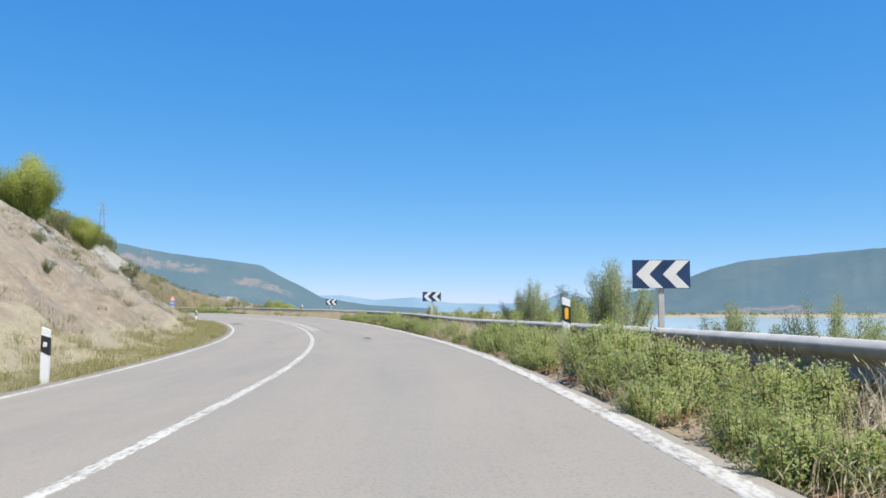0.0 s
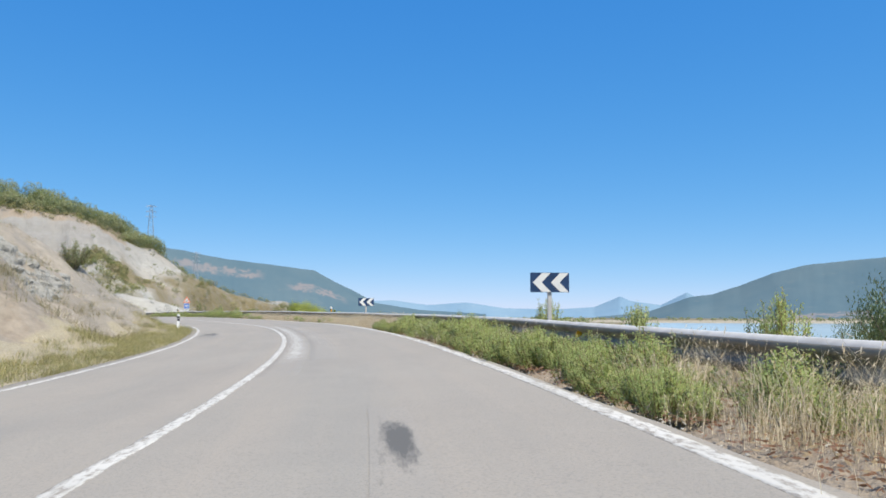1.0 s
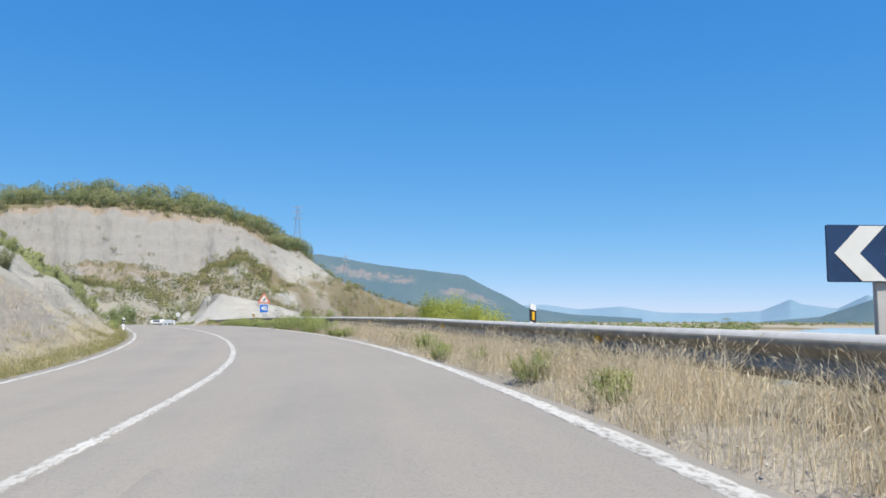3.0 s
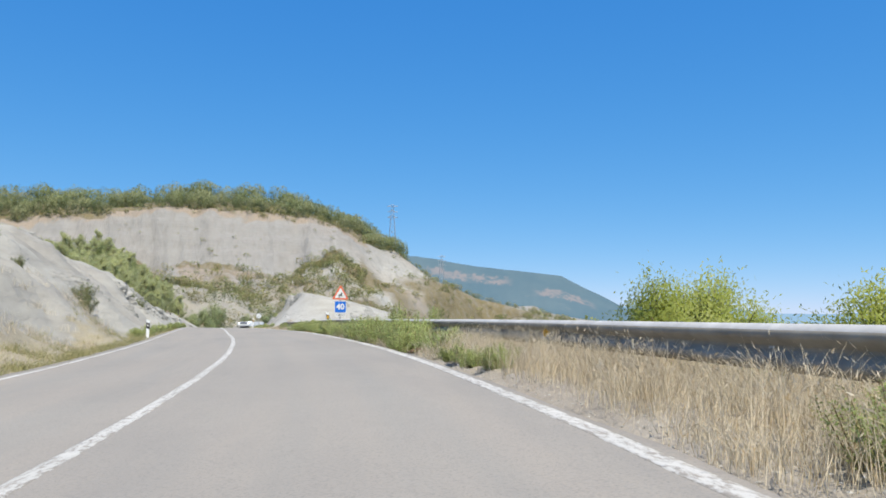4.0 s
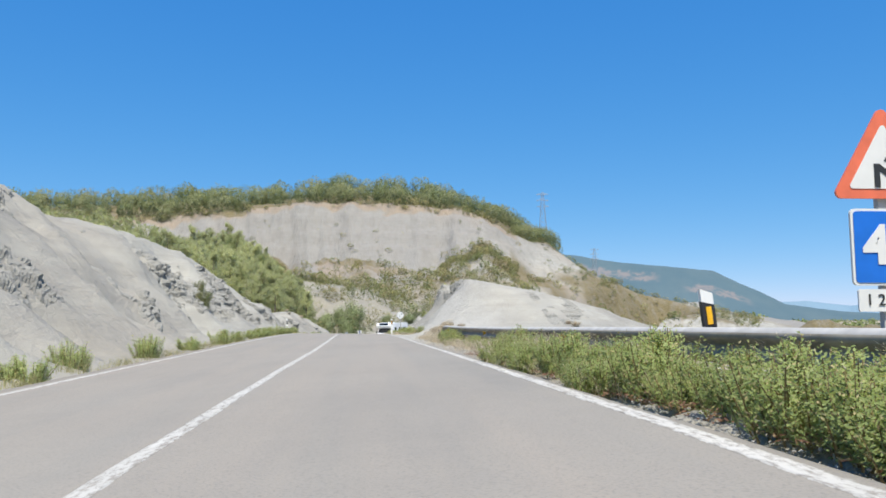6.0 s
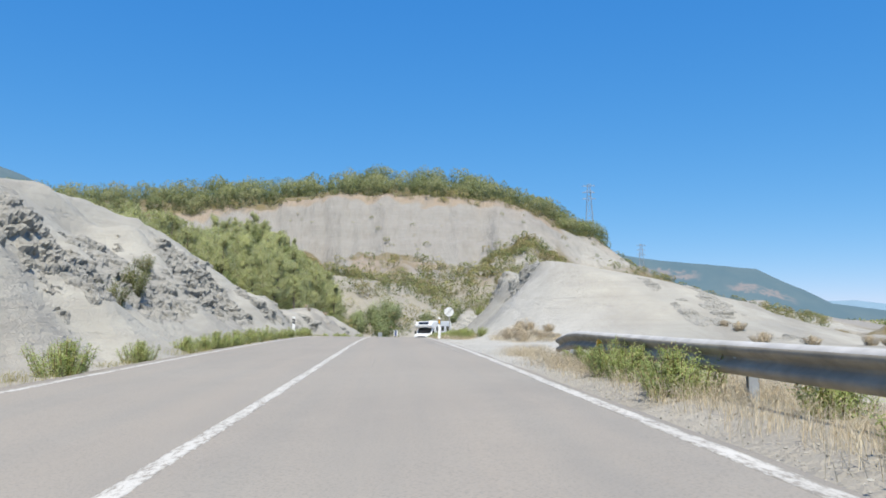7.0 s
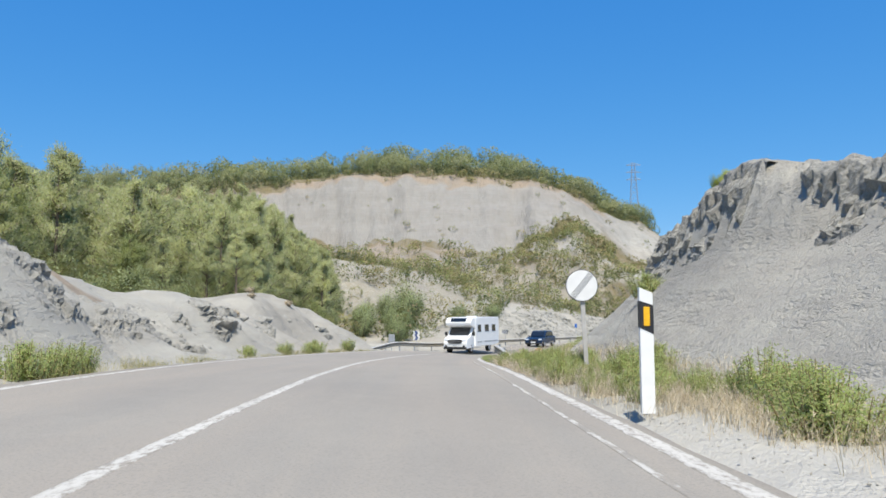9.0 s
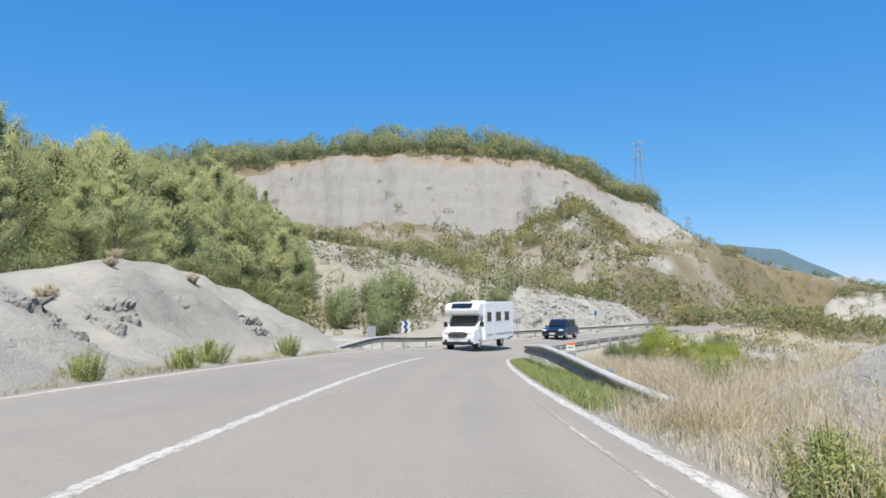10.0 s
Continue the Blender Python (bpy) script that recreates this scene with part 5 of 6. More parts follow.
WILLOW = [shrub_meshes(70 + i, 4.2, 1.7, 34, 300, 0.17, POPLAR) for i in range(2)]
for x, y, sc in ((-116.5, 195.0, 1.12), (-108.5, 183.5, 0.55), (-110.2, 186.5, 0.66), (-112.6, 188.0, 0.7), (-114.5, 185.6, 0.8), (-118.5, 190.5, 0.75), (-112.3, 199.5, 0.62), (-121, 197, 0.8), (-110.5, 203.5, 0.5)):
    plant("willow_tree", "bushy grey-green willow behind the guardrail", "tree", zip(("branchwork", "foliage"), WILLOW[int(y) % 2]), (x, y, floor_at(x, y)), (sc * 1.2, sc * 1.2, sc), y * 31 % 360, "bend willows")


def far_crowns(name, label, material, places, heights, per, leaf, seed, squat=0.6):
    """Many far crowns, each an uneven cloud of leaf clumps, as one thing that nobody could count."""
    r = np.random.default_rng(seed)
    places, heights = np.asarray(places), np.asarray(heights)
    z = ground_height(places[:, 0], places[:, 1])
    k = np.repeat(np.arange(len(places)), per)
    v = unit(r.normal(size=(len(k), 3))) * (r.uniform(0.5, 1.0, (len(k), 1)) ** 0.4)
    lobes = 1 + 0.28 * np.sin(v[:, :1] * 5 + k[:, None]) * np.cos(v[:, 1:2] * 4 + 2 * k[:, None])
    h = heights[k][:, None]
    at = np.stack([places[k, 0], places[k, 1], z[k]], 1) + v * lobes * h * (squat, squat, 0.5) + np.array([0, 0, 0.46]) * h
    way = v + r.normal(size=(len(k), 3)) * 0.5 + (0, 0, 0.5)
    q = tufts(r, at, way, leaf * heights[k] * r.uniform(0.6, 1.4, len(k)))
    me = leafy(name, q, np.repeat(v * (1, 1, 1.1) + (0, 0, 0.3), 4, 0), material, r)
    me.attributes.new("crown", "FLOAT", "POINT").data.foreach_set("value", np.repeat(r.uniform(0, 1, len(places))[k], 4).astype(np.float32))
    return tagged(new(name, me), label, "trees", kind="stuff")


def hill_spots(seed, count, r0, r1, f0, f1, keep=None):
    r = np.random.default_rng(seed)
    out = []
    while len(out) < count:
        a, b = r.uniform(r0, r1), r.uniform(f0, f1)
        if keep is not None and not keep(a, b, r):
            continue
        t = radians(b - 34.56)
        out.append((HILL[0] + a * math.sin(t), HILL[1] + a * math.cos(t)))
    return out


q_at = lambda a, b: float(hill_q(a, b))
edge = hill_spots(1, 560, 272, 345, -60, 12, lambda a, b, r: 1.02 + 0.12 * math.sin(b * 1.3) * math.sin(b * 0.41) < q_at(a, b) < 1.9)
far_crowns("brow_woods", "pine woods along the brow of the hill", PINE_TOP, edge, 3.2 + 4.2 * np.random.default_rng(2).uniform(0, 1, len(edge)), 520, 0.055, 3, 0.5)
deep = hill_spots(4, 640, 300, 368, -75, 11, lambda a, b, r: q_at(a, b) > 1.6)
far_crowns("hilltop_woods", "dense pine woods on the hilltop", PINE_TOP, deep, np.random.default_rng(5).uniform(5.5, 9, len(deep)), 400, 0.055, 6, 0.55)
rim_bushes = hill_spots(24, 150, 268, 312, -24, 11.5, lambda a, b, r: 0.94 < q_at(a, b) < 1.12)
far_crowns("brow_bushes", "dark bushes overhanging the brow of the scar", SCRUB, rim_bushes, 0.8 + 2.4 * np.random.default_rng(25).uniform(0, 1, len(rim_bushes)) ** 1.6, 170, 0.11, 26, 0.6)
slope_l = hill_spots(7, 760, 140, 300, -36, -13.5, lambda a, b, r: q_at(a, b) < np.interp(b, [-75, -24, -20, -17, -15, -13.5], [1.1, 1.05, 0.6, 0.0, -0.4, -0.8]))
far_crowns("slope_woods", "light green pines on the shaded side valley", PINE, slope_l, np.random.default_rng(8).uniform(4, 8.0, len(slope_l)), 440, 0.07, 9, 0.42)


def scrub_here(a, b, r):
    q = q_at(a, b) + 0.25 * value_noise(np.array([b * 0.9]), np.array([a * 0.05]), 79)[0]
    thin = 0.75 + 1.1 * value_noise(np.array([b * 0.30]), np.array([a * 0.05]), 77)[0] - (0.35 if -9 < b < -2 else 0)
    return q < -0.04 and r.uniform() < thin


low = hill_spots(10, 1250, 152, 262, -17, 24, scrub_here)
far_crowns("hillside_scrub", "green and brown scrub over the lower hillside", SCRUB, low, 0.6 + 2.8 * np.random.default_rng(11).uniform(0, 1, len(low)) ** 2.2, 150, 0.11, 12, 0.6)
spur = hill_spots(13, 170, 214, 242, 3.2, 9.2, lambda a, b, r: q_at(a, b) < 0.05)
far_crowns("spur_scrub", "dense olive-green scrub on the spur", SCRUB, spur, np.random.default_rng(14).uniform(0.9, 2.6, len(spur)), 170, 0.11, 15, 0.62)
dots = hill_spots(16, 40, 238, 290, -19, 8, lambda a, b, r: 0.0 < q_at(a, b) < 0.8 and r.uniform() < (0.06 + 0.94 * (abs(b + 11.8 - 4 * (q_at(a, b) - 0.5)) < 0.5 or (q_at(a, b) < 0.5 and abs(b + 5.2 - 6 * q_at(a, b)) < 0.5))))
far_crowns("scar_bushes", "scattered dark bushes on the bare scar", SCRUB, dots, 0.5 + 1.6 * np.random.default_rng(17).uniform(0, 1, len(dots)) ** 2, 130, 0.13, 18, 0.75)
right_ridge = hill_spots(19, 520, 236, 330, 8.6, 27, lambda a, b, r: q_at(a, b) > -0.05 and r.uniform() < np.interp(b, [8.6, 12, 15, 27], [0.05, 0.25, 0.8, 1.0]))
far_crowns("ridge_scrub", "sparse scrub along the falling ridge", SCRUB, right_ridge, 0.6 + 2.2 * np.random.default_rng(20).uniform(0, 1, len(right_ridge)) ** 2.2, 150, 0.11, 21, 0.6)
r_ = np.random.default_rng(33)
plain_spots = [p for p in (on_road(s0, d)[:2] for s0, d in zip(r_.uniform(-20, 330, 900), 45 + 260 * r_.uniform(0, 1, 900) ** 1.4)) if basin(p[:1], p[1:])[0] < 0.2]
far_crowns("valley_scrub", "scrub scattered over the valley side", SCRUB, plain_spots, r_.uniform(0.6, 1.8, len(plain_spots)), 70, 0.2, 22, 0.8)

r_ = np.random.default_rng(81)
far_spots = [(-20 + a * math.sin(b), 40 + a * math.cos(b)) for a, b in zip(700 + 2000 * r_.uniform(0, 1, 1300), np.radians(r_.uniform(-16, 48, 1300))) if b < radians(8) or a > 2150]
far_crowns("valley_trees", "dark lines of trees between the fields of the far valley", PINE_DARK, far_spots, r_.uniform(4, 9, len(far_spots)), 40, 0.3, 82, 0.9)
r_ = np.random.default_rng(44)
bend = [on_road(s0, d)[:2] for s0, d in zip(r_.uniform(206, 330, 520), -10.5 - 45 * r_.uniform(0, 1, 520) ** 1.3)]
far_crowns("bend_scrub", "mixed scrub above the far bend", SCRUB, bend, 0.5 + 2.6 * r_.uniform(0, 1, 520) ** 1.8, 260, 0.075, 23, 0.6)
r_ = np.random.default_rng(45)
gully = [on_road(s0, d)[:2] for s0, d in zip(r_.uniform(158, 206, 260), -12.5 - 14 * r_.uniform(0, 1, 260))]
far_crowns("gully_scrub", "low light green scrub under the gully pines", POPLAR, gully, r_.uniform(0.7, 2.4, 260), 420, 0.03, 25, 0.7)
inner = [on_road(s0, d)[:2] for s0, d in zip(r_.uniform(182, 330, 420), 9 + 40 * r_.uniform(0, 1, 420) ** 1.2)]
far_crowns("hollow_scrub", "yellow-green scrub in the hollow inside the bend", VERGE_GREEN, inner, r_.uniform(0.4, 1.5, 420), 120, 0.13, 24, 0.9)
# ---------------------------------------------------------------- rock outcrops on the cut faces
def rock_material():
    m = Mat("layered_marl_rock", 0.95, 0, 0.15)
    n2, n3 = m.noise(2.6, 6, 0.65), m.noise(16, 5, 0.7)
    lay = m.noise(1.6, 4, 0.6, stretch=(0.35, 0.35, 4.0))
    c = m.ramp(lay, [(0.3, (0.265, 0.256, 0.228)), (0.5, (0.33, 0.32, 0.284)), (0.7, (0.38, 0.366, 0.325))])
    c = m.mix(m.ramp(n3, [(0.35, 0.5), (0.52, 0.0)]), c, (0.19, 0.18, 0.165))
    m.colour(c)
    m.bump(m.math("ADD", m.math("MULTIPLY", n2, 0.6), m.math("MULTIPLY", n3, 0.5)), 0.95, 0.14)
    return m.m


ROCK = rock_material()


STONE = plain("pale_gravel", (0.375, 0.355, 0.31), 0.95, 0, 0.25, 4, 0.15)


def cells(u, v, seed):
    """Cell noise: a level for each cell and how near the crack between two cells is."""
    iu, iv = np.floor(u).astype(np.int64), np.floor(v).astype(np.int64)
    d1, d2, level = np.full(len(u), 9.0), np.full(len(u), 9.0), np.zeros(len(u))
    for i in (-1, 0, 1):
        for j in (-1, 0, 1):
            cu, cv = iu + i, iv + j
            dist = np.hypot(u - cu - hashed(cu, cv, seed), v - cv - hashed(cu, cv, seed + 1))
            nearer = dist < d1
            d2 = np.where(nearer, d1, np.minimum(d2, dist))
            level = np.where(nearer, hashed(cu, cv, seed + 2), level)
            d1 = np.where(nearer, dist, d1)
    return level - 0.5, np.clip((d2 - d1) / 0.25, 0, 1)


def rock_outcrop(s0, s1, d0, d1, lift, size, cover, seed, label, step=0.06):
    """One face of weathered marl that breaks through the slope in cracked layers and sinks into it at its rims."""
    ss, dd = np.meshgrid(np.arange(s0, s1, step), np.arange(d0, d1, step * 0.8 if d1 > d0 else -step * 0.8))
    shape = ss.shape
    sf, df = ss.ravel(), dd.ravel()
    x, y, z = (np.interp(sf, RUN, LINE[:, k]) for k in range(3))
    wx, wy = np.interp(sf, RUN, WAY[:, 0]), np.interp(sf, RUN, WAY[:, 1])
    x, y = x + df * wy, y - df * wx
    z = ground_height(x, y)
    e = 0.3
    nx = (z - ground_height(x + e, y)) / e
    ny = (z - ground_height(x, y + e)) / e
    nrm = unit(np.stack([nx, ny, np.ones_like(nx)], 1))
    # layers lie nearly level, so the cells are flat in height and long along the road
    warp = fbm(sf * 0.8, z * 1.6, 3, seed) * 0.9
    l1, e1 = cells(sf * 0.75 / size + warp, (z * 1.9 + sf * 0.12) / size + warp, seed)
    l2, e2 = cells(sf * 2.1 / size + warp * 2, (z + 0.3 * df) * 4.2 / size + warp, seed + 7)
    l3, e3 = cells(sf * 5.5 / size + warp * 3, (z + 0.5 * df) * 9 / size, seed + 13)
    grain = fbm(sf * 7, (z + df) * 7, 4, seed + 5)
    bulk = fbm(sf * 0.55, df * 0.8 + z * 0.4, 3, seed + 9)
    rim = np.minimum(smooth(0, 1.2, sf - s0) * smooth(0, 1.2, s1 - sf), smooth(0.0, 0.55, np.abs(df - d0)) * smooth(0.0, 0.55, np.abs(df - d1)))
    mask = smooth(-0.06, 0.16, bulk + cover) * rim
    crease = 0.35 * np.abs(fbm(sf * 0.9, z * 0.7, 4, seed + 21)) + 0.35 * np.abs(fbm((sf + df) * 5.5, (z + 0.4 * df) * 7.0, 4, seed + 25))
    blocks = 0.55 * l1 + 0.42 * l2 + 0.24 * l3 - 0.22 * (1 - e1) - 0.16 * (1 - e2) - 0.08 * (1 - e3)
    out = lift * (0.5 - crease + blocks + 0.2 * grain + 0.12 * np.sin(z * 14 + warp * 6)) * mask - 0.10 * (1 - mask)
    v = np.stack([x, y, z], 1) + nrm * out[:, None] * (1.15, 1.15, 0.7)
    i = np.arange(v.shape[0]).reshape(shape)
    keep = mask.reshape(shape) > 0.02
    keep = keep[:-1, :-1] | keep[1:, 1:] | keep[1:, :-1] | keep[:-1, 1:]
    quads = np.stack([i[:-1, :-1], i[:-1, 1:], i[1:, 1:], i[1:, :-1]], -1)[keep]
    if d1 > d0:
        quads = quads[:, ::-1]
    used, quads = np.unique(quads, return_inverse=True)
    ob = mesh_ob("rock_outcrop", v[used], [tuple(q) for q in quads.reshape(-1, 4).tolist()], ROCK, flat=True)
    return tagged(ob, label, "rock", "rock outcrops")


for i, (s0, s1, d0, d1, lift, size, cover) in enumerate(((150.5, 160.0, 7.2, 9.6, 0.26, 0.45, 0.3), (158.5, 168.2, 6.9, 9.4, 0.28, 0.45, 0.4))):
    rock_outcrop(s0, s1, d0, d1, lift, size, cover, 300 + 10 * i, "crumbling dark grey rock rim on the marl mound")
for i, (s0, s1, d0, d1, lift, size, cover) in enumerate(((104, 117, -8.4, -6.0, 0.2, 0.5, 0.1), (118, 127, -12.2, -9.6, 0.2, 0.5, 0.08), (122, 142, -9.8, -5.2, 0.34, 0.55, 0.12), (140, 158, -9.4, -4.9, 0.38, 0.55, 0.2), (164.5, 187, -6.9, -4.7, 0.5, 0.5, 0.1), (158, 168, -7.4, -4.9, 0.22, 0.45, 0.08),
                                                         (22, 54, -11.0, -7.2, 0.24, 0.6, -0.02), (136, 147, 12.0, 15.5, 0.25, 0.6, 0.0))):
    rock_outcrop(s0, s1, d0, d1, lift, size, cover, 400 + 10 * i, "broken grey marl ledge in the road cutting")
rock_outcrop(230, 276, -10.5, -5.2, 0.5, 0.9, 0.2, 500, "pale grey rock cutting behind the far guardrail", 0.12)


# stones on the slopes and the lay-by
def stones(name, label, spots, lo, hi, seed):
    r = np.random.default_rng(seed)
    spots = np.asarray(spots)
    z = ground_height(spots[:, 0], spots[:, 1])
    base = np.array([(1, 0, 0), (-1, 0, 0), (0, 1, 0), (0, -1, 0), (0, 0, 1), (0, 0, -1)], float)
    tri_f = np.array([(0, 2, 4), (2, 1, 4), (1, 3, 4), (3, 0, 4), (2, 0, 5), (1, 2, 5), (3, 1, 5), (0, 3, 5)])
    v, f = [], []
    for i, (x, y) in enumerate(spots):
        size = r.uniform(lo, hi) * r.uniform(0.5, 1.0, 3)
        p = base * r.uniform(0.6, 1.2, (6, 1)) + r.normal(scale=0.18, size=(6, 3))
        a = r.uniform(0, 6.3)
        p = p * size
        p = np.stack([p[:, 0] * np.cos(a) - p[:, 1] * np.sin(a), p[:, 0] * np.sin(a) + p[:, 1] * np.cos(a), p[:, 2] * 0.7], 1)
        v.append(p + (x, y, z[i]))
        f.append(tri_f + 6 * i)
    ob = mesh_ob(name, np.concatenate(v), [tuple(map(int, t)) for t in np.concatenate(f)], STONE, flat=True)
    return tagged(ob, label, "stones", kind="stuff")


stones("slope_stones", "loose marl stones on the mound and cuttings", strip_spots(140, 168, 5.2, 9.5, 7000, 61) + strip_spots(100, 190, -9, -4.2, 1200, 62) + strip_spots(10, 100, -9, -4.8, 900, 63), 0.006, 0.024, 64)
stones("verge_gravel", "grey gravel along the edge of the asphalt", strip_spots(-4, 127, 3.2, 3.8, 5000, 65) + strip_spots(122, 152, 3.35, 10, 6000, 66) + strip_spots(150, 190, 3.3, 3.8, 700, 67), 0.005, 0.02, 68)


# ---------------------------------------------------------------- motorhome and car
CAR_WHITE = plain("motorhome_white", (0.80, 0.80, 0.79), 0.3, 0, 0.03, 2, 0.5)
CAR_BLUE = plain("car_blue", (0.012, 0.032, 0.075), 0.25, 0.2, 0.1, 3, 0.6)
GLASS = plain("dark_glass", (0.012, 0.015, 0.02), 0.08, 0, 0.1, 3, 0.8)
RUBBER = plain("tyre_rubber", (0.02, 0.02, 0.02), 0.8, 0, 0.2, 12)
RIM = plain("wheel_rim", (0.5, 0.5, 0.52), 0.35, 0.8, 0.1, 8)
TRIM = plain("dark_trim", (0.02, 0.021, 0.023), 0.5, 0, 0.2, 6)
LAMP = plain("headlamp", (0.75, 0.78, 0.82), 0.15, 0, 0.08, 20, 0.7)
GREY_STRIPE = plain("grey_stripe", (0.30, 0.31, 0.33), 0.4, 0, 0.1, 4)


def bm_profile(points, x0, x1, bevel=0.0):
    """A side view in y and z, made solid from x0 to x1."""
    bm = bmesh.new()
    a = [bm.verts.new((x0, y, z)) for y, z in points]
    b = [bm.verts.new((x1, y, z)) for y, z in points]
    bm.faces.new(a)
    bm.faces.new(b[::-1])
    for i in range(len(points)):
        j = (i + 1) % len(points)
        bm.faces.new((a[j], a[i], b[i], b[j]))
    bmesh.ops.recalc_face_normals(bm, faces=bm.faces[:])
    if bevel:
        bmesh.ops.bevel(bm, geom=bm.edges[:], offset=bevel, segments=3, affect="EDGES", profile=0.6, clamp_overlap=True)
    return bm


def wheel(parent, x, y, r, w):
    tyre = part("wheel", bm_rod((x - w / 2, y, r), (x + w / 2, y, r), r, r, 24), RUBBER, parent, "black tyre with a metal rim", True)
    side = 1 if x > 0 else -1
    part("rim", bm_rod((x + side * (w / 2 - 0.04), y, r), (x + side * (w / 2 + 0.012), y, r), r * 0.62, r * 0.56, 20), RIM, tyre, "metal wheel rim")
    return tyre


def motorhome():
    ob = thing("motorhome", "white motorhome with dark windows driving towards the bend", "motorhome")
    part("living_body", bm_profile([(1.55, 0.5), (1.55, 2.78), (2.0, 2.86), (6.6, 2.86), (6.75, 2.7), (6.75, 0.62), (5.4, 0.5)], -1.15, 1.15, 0.05), CAR_WHITE, ob)
    part("overcab", bm_profile([(0.62, 2.18), (0.55, 2.42), (0.85, 2.76), (1.6, 2.84), (1.6, 2.0), (1.2, 2.04)], -1.1, 1.1, 0.09), CAR_WHITE, ob, "white overcab moulding")
    part("cab", bm_profile([(0.0, 0.36), (-0.04, 0.8), (0.12, 1.16), (0.75, 1.34), (1.38, 2.08), (1.6, 2.1), (1.6, 0.4)], -1.0, 1.0, 0.07), CAR_WHITE, ob)
    part("windscreen", join(bm_profile([(0.78, 1.42), (1.28, 2.02), (1.31, 2.0), (0.81, 1.40)], -0.86, 0.86)), GLASS, ob, "dark windscreen").location = (0, -0.035, 0.02)
    part("grille", bm_prism([(0.60 * math.copysign(abs(math.cos(a)) ** 0.6, math.cos(a)), 0.93 + 0.17 * math.copysign(abs(math.sin(a)) ** 0.7, math.sin(a))) for a in np.linspace(0, 2 * math.pi, 28, endpoint=False)], 0.1, -0.075), TRIM, ob, "dark oval grille")
    for z in (0.85, 0.93, 1.01):
        part("grille_bar", bm_box(1.0, 0.03, 0.02, (0, -0.08, z)), RIM, ob, "chrome grille bar")
    part("bumper", bm_box(1.96, 0.12, 0.2, (0, -0.02, 0.42), 0.04), TRIM, ob, "dark lower bumper")
    part("number_plate", bm_box(0.5, 0.02, 0.11, (0, -0.1, 0.62), 0.005), WHITE, ob, "white number plate with plain bars")
    for x in (-0.13, 0.0, 0.13):
        part("plate_bar", bm_box(0.07, 0.006, 0.06, (x, -0.112, 0.62)), BLACK, ob, "plain dark bar")
    for sx in (-1, 1):
        part("headlight", bm_box(0.34, 0.12, 0.17, (sx * 0.77, 0.06, 1.06), 0.04, Matrix.Rotation(sx * 0.25, 4, "Z")), LAMP, ob, "clear headlight")
        part("fog_light", bm_box(0.16, 0.05, 0.12, (sx * 0.76, -0.05, 0.58), 0.02), TRIM, ob)
        arm = part("mirror", bm_box(0.2, 0.12, 0.3, (sx * 1.2, 0.95, 1.52), 0.03), TRIM, ob, "dark door mirror")
        part("mirror_arm", bm_box(0.14, 0.05, 0.05, (sx * 1.06, 0.98, 1.45)), TRIM, arm)
        part("side_window", bm_profile([(0.95, 1.42), (1.36, 1.95), (1.52, 1.95), (1.52, 1.42)], sx * 1.004, sx * 1.012), GLASS, ob, "dark cab side window")
        part("skirt_stripe", bm_box(0.01, 4.6, 0.08, (sx * 1.157, 4.2, 0.85)), GREY_STRIPE, ob, "grey side stripe")
        for y, w in ((2.3, 0.7), (3.9, 0.9), (5.5, 0.8)):
            win = part("window", bm_box(0.016, w, 0.5, (sx * 1.156, y, 1.95), 0.006), GLASS, ob, "dark side window")
            part("window_frame", join(bm_box(0.022, w + 0.06, 0.03, (sx * 1.158, y, 2.215)), bm_box(0.022, w + 0.06, 0.03, (sx * 1.158, y, 1.685))), TRIM, win)
        wheel(ob, sx * 0.88, 0.95, 0.34, 0.24)
        wheel(ob, sx * 0.92, 4.75, 0.34, 0.24)
    part("door", bm_box(0.012, 0.62, 1.75, (1.156, 3.15, 1.45), 0.004), CAR_WHITE, ob, "white entrance door")
    part("skylight", bm_profile([(0.60, 2.47), (0.86, 2.75), (0.9, 2.73), (0.64, 2.45)], -0.66, 0.66), GLASS, ob, "dark overcab skylight").location = (0, -0.03, 0.03)
    part("roof_hatch", bm_box(0.7, 0.7, 0.1, (0, 3.4, 2.9), 0.03), WHITE, ob, "white roof hatch")
    return ob


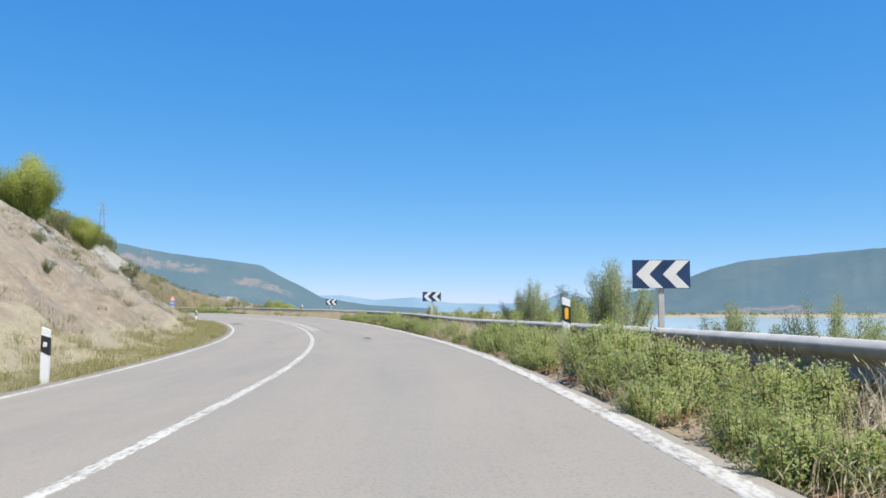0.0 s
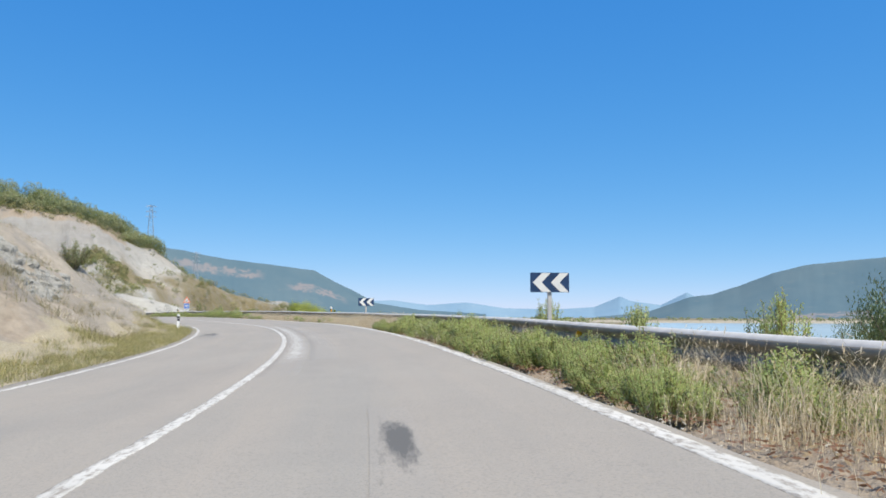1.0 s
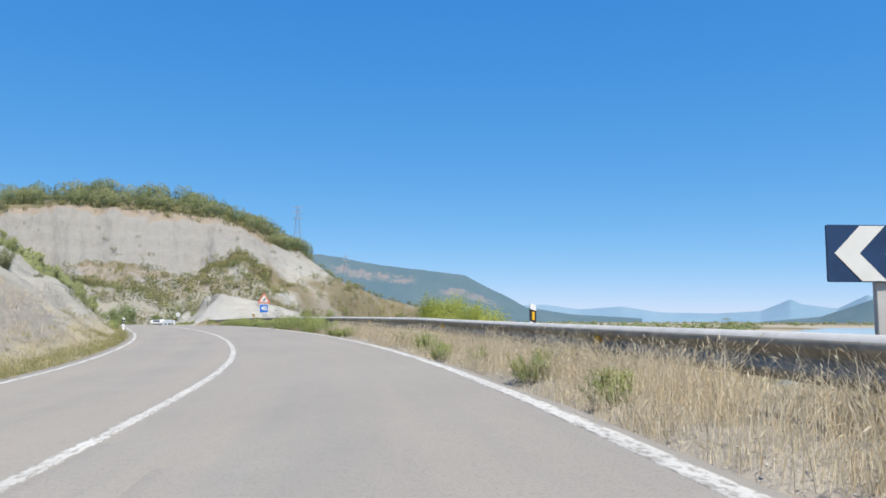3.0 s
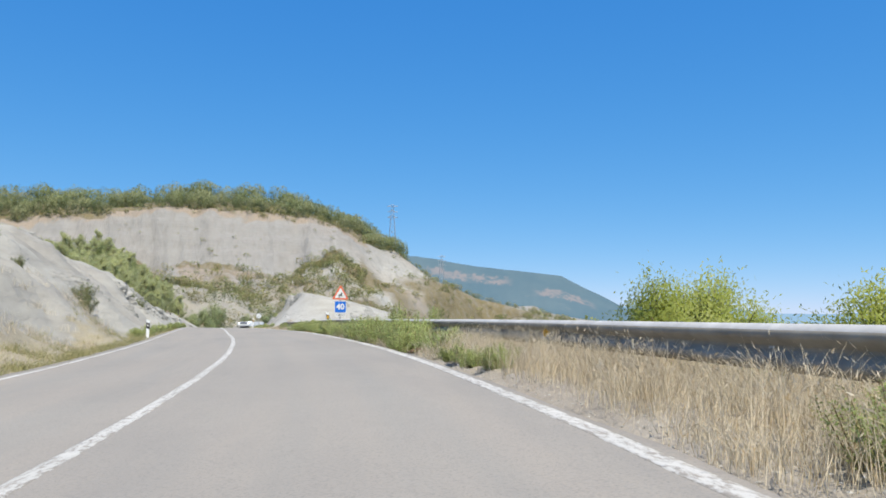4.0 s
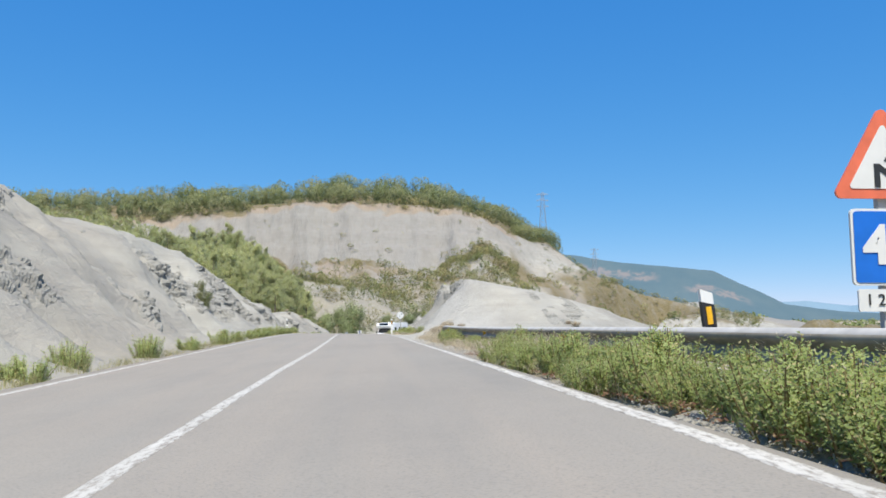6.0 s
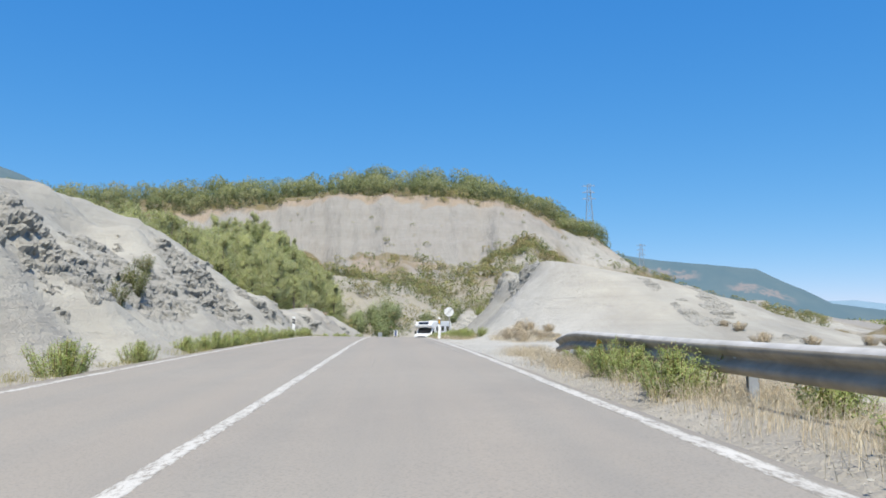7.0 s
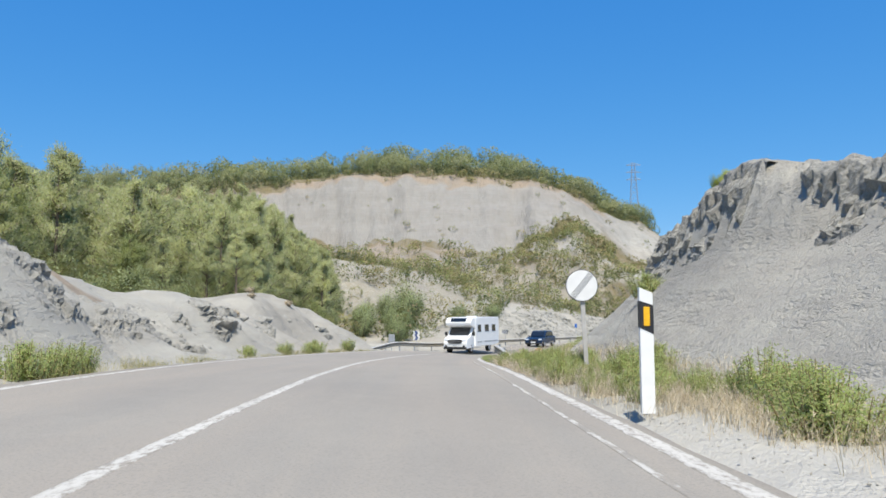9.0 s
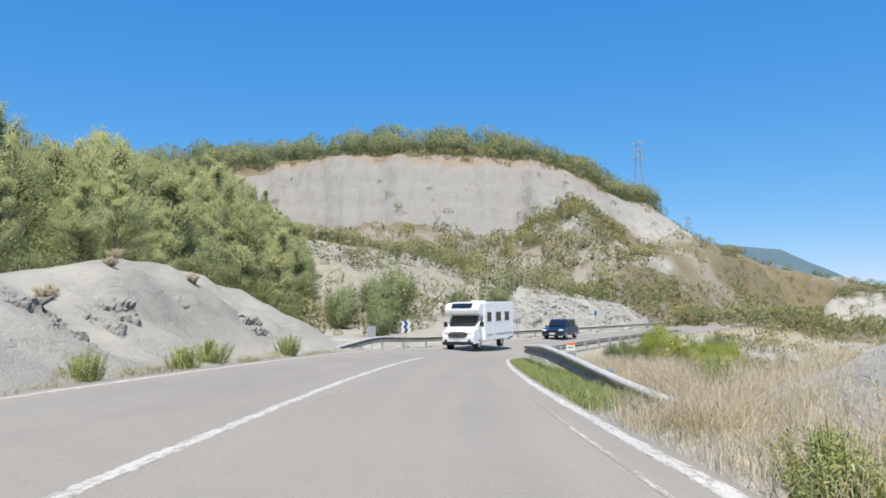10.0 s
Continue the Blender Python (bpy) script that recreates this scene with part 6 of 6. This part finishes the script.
def suv():
    ob = thing("car", "dark blue car on the far bend", "car")
    part("body", bm_profile([(0.0, 0.32), (-0.03, 0.62), (0.1, 0.86), (0.95, 1.0), (1.5, 1.04), (4.2, 1.04), (4.42, 0.9), (4.45, 0.4), (4.3, 0.3)], -0.92, 0.92, 0.07), CAR_BLUE, ob)
    part("cabin", bm_profile([(1.15, 1.02), (1.85, 1.56), (2.3, 1.63), (3.7, 1.6), (4.3, 1.05)], -0.78, 0.78, 0.08), CAR_BLUE, ob)
    part("windscreen", bm_profile([(1.2, 1.08), (1.82, 1.54), (1.85, 1.52), (1.23, 1.06)], -0.7, 0.7), GLASS, ob, "dark windscreen").location = (0, -0.03, 0.02)
    part("grille", bm_box(0.85, 0.05, 0.26, (0, -0.03, 0.66), 0.03), TRIM, ob, "dark grille")
    part("bumper", bm_box(1.7, 0.08, 0.14, (0, -0.01, 0.38), 0.03), TRIM, ob)
    part("number_plate", bm_box(0.5, 0.02, 0.11, (0, -0.07, 0.5), 0.004), WHITE, ob, "white number plate")
    for sx in (-1, 1):
        part("headlight", bm_box(0.36, 0.14, 0.13, (sx * 0.7, 0.03, 0.78), 0.04), LAMP, ob, "clear headlight")
        part("side_window", bm_profile([(1.6, 1.1), (1.95, 1.5), (3.6, 1.5), (3.95, 1.1)], sx * 0.782, sx * 0.79), GLASS, ob, "dark side window")
        part("mirror", bm_box(0.18, 0.1, 0.13, (sx * 0.98, 1.45, 1.08), 0.03), CAR_BLUE, ob)
        wheel(ob, sx * 0.8, 0.88, 0.33, 0.22)
        wheel(ob, sx * 0.8, 3.55, 0.33, 0.22)
    return ob


def board_sign(label, w, h, top, face, band=None):
    """A small board on a thin post, its top edge at the given height."""
    ob = thing("board_sign", label, "road sign", "small road signs")
    part("post", bm_box(0.05, 0.04, top + 0.3, (0, 0.03, (top - 0.3) / 2), 0.004), GALV_POST, ob)
    part("board", bm_box(w, 0.02, h, (0, 0, top - h / 2), 0.004), face, ob)
    if band:
        part("band", bm_box(w * 0.98, 0.006, h * 0.3, (0, -0.012, top - h * 0.16)), band, ob, "red band along the top")
        part("bar", bm_box(w * 0.6, 0.005, h * 0.12, (0, -0.012, top - h * 0.62)), DARK_TEXT, ob, "plain dark bar")
    return ob


stand(board_sign("small white board with a red top band on a post", 0.5, 0.45, 1.0, SIGN_WHITE, SIGN_RED), 206, 5.2, 0)
stand(board_sign("grey back of a small road sign", 0.45, 0.6, 1.35, SIGN_BACK), 200.9, -5.0, 10)
stand(board_sign("small blue sign beside the far road", 0.4, 0.5, 1.3, SIGN_BLUE), 250, -5.5, -20)


def park(ob, s0, d, turn=0.0):
    x, y, z = on_road(s0, d)
    ob.matrix_basis = pose(x, y, z, 0, 0, heading(s0) + turn)


park(motorhome(), 206, -1.45, -8)
park(suv(), 225, -1.5, 2)


# ---------------------------------------------------------------- pylons
def pylon(x, y, height):
    ob = thing("pylon", "slim grey lattice power pylon on the ridge", "pylon")
    z0 = floor_at(x, y) - 0.5
    w0, w1 = height * 0.085, height * 0.02
    at = lambda u, sx, sy: (sx * (w0 + (w1 - w0) * u), sy * (w0 + (w1 - w0) * u), height * u)
    for sx in (-1, 1):
        for sy in (-1, 1):
            part("leg", bm_rod(at(0, sx, sy), at(1, sx, sy), 0.075, 0.055, 5), GALV_POST, ob)
    for i in range(11):
        a, b = i / 11, (i + 1) / 11
        for p, q in (((-1, -1), (1, -1)), ((1, -1), (1, 1)), ((1, 1), (-1, 1)), ((-1, 1), (-1, -1))):
            part("brace", join(bm_rod(at(a, *p), at(b, *q), 0.03, 0.03, 4), bm_rod(at(a, *q), at(b, *p), 0.03, 0.03, 4)), GALV_POST, ob)
    for u in (0.72, 0.84, 0.96):
        part("crossarm", join(bm_rod((-2.6, 0, height * u), (2.6, 0, height * u), 0.1, 0.1, 5), bm_rod((-2.6, 0, height * u), (0, 0, height * u + 0.9), 0.06, 0.06, 4), bm_rod((2.6, 0, height * u), (0, 0, height * u + 0.9), 0.06, 0.06, 4)), GALV_POST, ob)
    ob.matrix_basis = pose(x, y, z0, 0, 0, 30)


pylon(-170.6, 393.0, 22)
pylon(-196, 520, 22)


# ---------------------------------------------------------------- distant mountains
# Far slopes whose blue base colours stand in for haze in the air.
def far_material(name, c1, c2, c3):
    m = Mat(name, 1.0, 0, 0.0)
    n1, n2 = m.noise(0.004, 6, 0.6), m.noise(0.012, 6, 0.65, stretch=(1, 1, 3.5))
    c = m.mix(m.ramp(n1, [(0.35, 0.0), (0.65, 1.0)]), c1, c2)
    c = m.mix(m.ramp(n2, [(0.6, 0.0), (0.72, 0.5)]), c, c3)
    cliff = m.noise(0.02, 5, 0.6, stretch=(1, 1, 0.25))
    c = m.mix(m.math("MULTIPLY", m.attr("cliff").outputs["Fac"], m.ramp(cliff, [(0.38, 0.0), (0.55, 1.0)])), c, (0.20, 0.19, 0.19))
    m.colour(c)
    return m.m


# Haze is mixed into these colours, paler for the farther ridges.
FAR_NEAR = far_material("haze_tinted_forest_slope", (0.083, 0.133, 0.16), (0.103, 0.15, 0.17), (0.14, 0.17, 0.175))
FAR_FAR = far_material("haze_tinted_far_ridge", (0.16, 0.25, 0.33), (0.19, 0.28, 0.35), (0.24, 0.31, 0.36))


def mountain(name, label, table, far, depth, material, seed, rough=0.1, cliffs=()):
    """A range of hills: crest heights by bearing (degrees to the right of +y), seen from the road's start."""
    b0, b1 = table[0][0], table[-1][0]
    bearings = np.arange(b0, b1 + 0.01, 0.12)
    rise = np.interp(bearings, [t[0] for t in table], [t[1] for t in table])
    rows = np.linspace(0, 1, 60)
    verts, n = [], len(bearings)
    for u in rows:
        r = far - depth * (1 - u)
        crest = far * np.tan(np.radians(rise + rough * 0.35 * fbm(bearings * 1.9, bearings * 0 + seed, 4, seed)))
        gull = fbm(bearings * 0.9, np.full(n, u * 3.0), 5, seed + 3) * rough * 420 * math.sin(math.pi * u)
        z = -70 + (crest + 70) * (0.25 * u + 0.75 * u ** 2.2) + gull * 0.25
        a = np.radians(bearings)
        rr = r + gull
        verts.append(np.stack([np.sin(a) * rr - 20, np.cos(a) * rr + 40, z], 1))
    back = verts[-1] * (1.06, 1.06, 0.7)
    verts.append(back)
    v = np.concatenate(verts)
    faces = [(i * n + j, i * n + j + 1, (i + 1) * n + j + 1, (i + 1) * n + j) for i in range(len(verts) - 1) for j in range(n - 1)]
    ob = mesh_ob(name, v, faces, material)
    mask = np.zeros((len(verts), n))
    for ba, bb, ua, ub in cliffs:
        u = np.r_[rows, 2.0][:, None] + 0.02 * fbm(bearings * 3, bearings * 0, 3, seed)[None]
        mask += ((u > ua) & (u < ub)) * (smooth(0, 1.2, bearings - ba) * smooth(0, 1.2, bb - bearings))[None]
    ob.data.attributes.new("cliff", "FLOAT", "POINT").data.foreach_set("value", mask.ravel().astype(np.float32))
    return tagged(ob, label, "mountain", kind="structure")


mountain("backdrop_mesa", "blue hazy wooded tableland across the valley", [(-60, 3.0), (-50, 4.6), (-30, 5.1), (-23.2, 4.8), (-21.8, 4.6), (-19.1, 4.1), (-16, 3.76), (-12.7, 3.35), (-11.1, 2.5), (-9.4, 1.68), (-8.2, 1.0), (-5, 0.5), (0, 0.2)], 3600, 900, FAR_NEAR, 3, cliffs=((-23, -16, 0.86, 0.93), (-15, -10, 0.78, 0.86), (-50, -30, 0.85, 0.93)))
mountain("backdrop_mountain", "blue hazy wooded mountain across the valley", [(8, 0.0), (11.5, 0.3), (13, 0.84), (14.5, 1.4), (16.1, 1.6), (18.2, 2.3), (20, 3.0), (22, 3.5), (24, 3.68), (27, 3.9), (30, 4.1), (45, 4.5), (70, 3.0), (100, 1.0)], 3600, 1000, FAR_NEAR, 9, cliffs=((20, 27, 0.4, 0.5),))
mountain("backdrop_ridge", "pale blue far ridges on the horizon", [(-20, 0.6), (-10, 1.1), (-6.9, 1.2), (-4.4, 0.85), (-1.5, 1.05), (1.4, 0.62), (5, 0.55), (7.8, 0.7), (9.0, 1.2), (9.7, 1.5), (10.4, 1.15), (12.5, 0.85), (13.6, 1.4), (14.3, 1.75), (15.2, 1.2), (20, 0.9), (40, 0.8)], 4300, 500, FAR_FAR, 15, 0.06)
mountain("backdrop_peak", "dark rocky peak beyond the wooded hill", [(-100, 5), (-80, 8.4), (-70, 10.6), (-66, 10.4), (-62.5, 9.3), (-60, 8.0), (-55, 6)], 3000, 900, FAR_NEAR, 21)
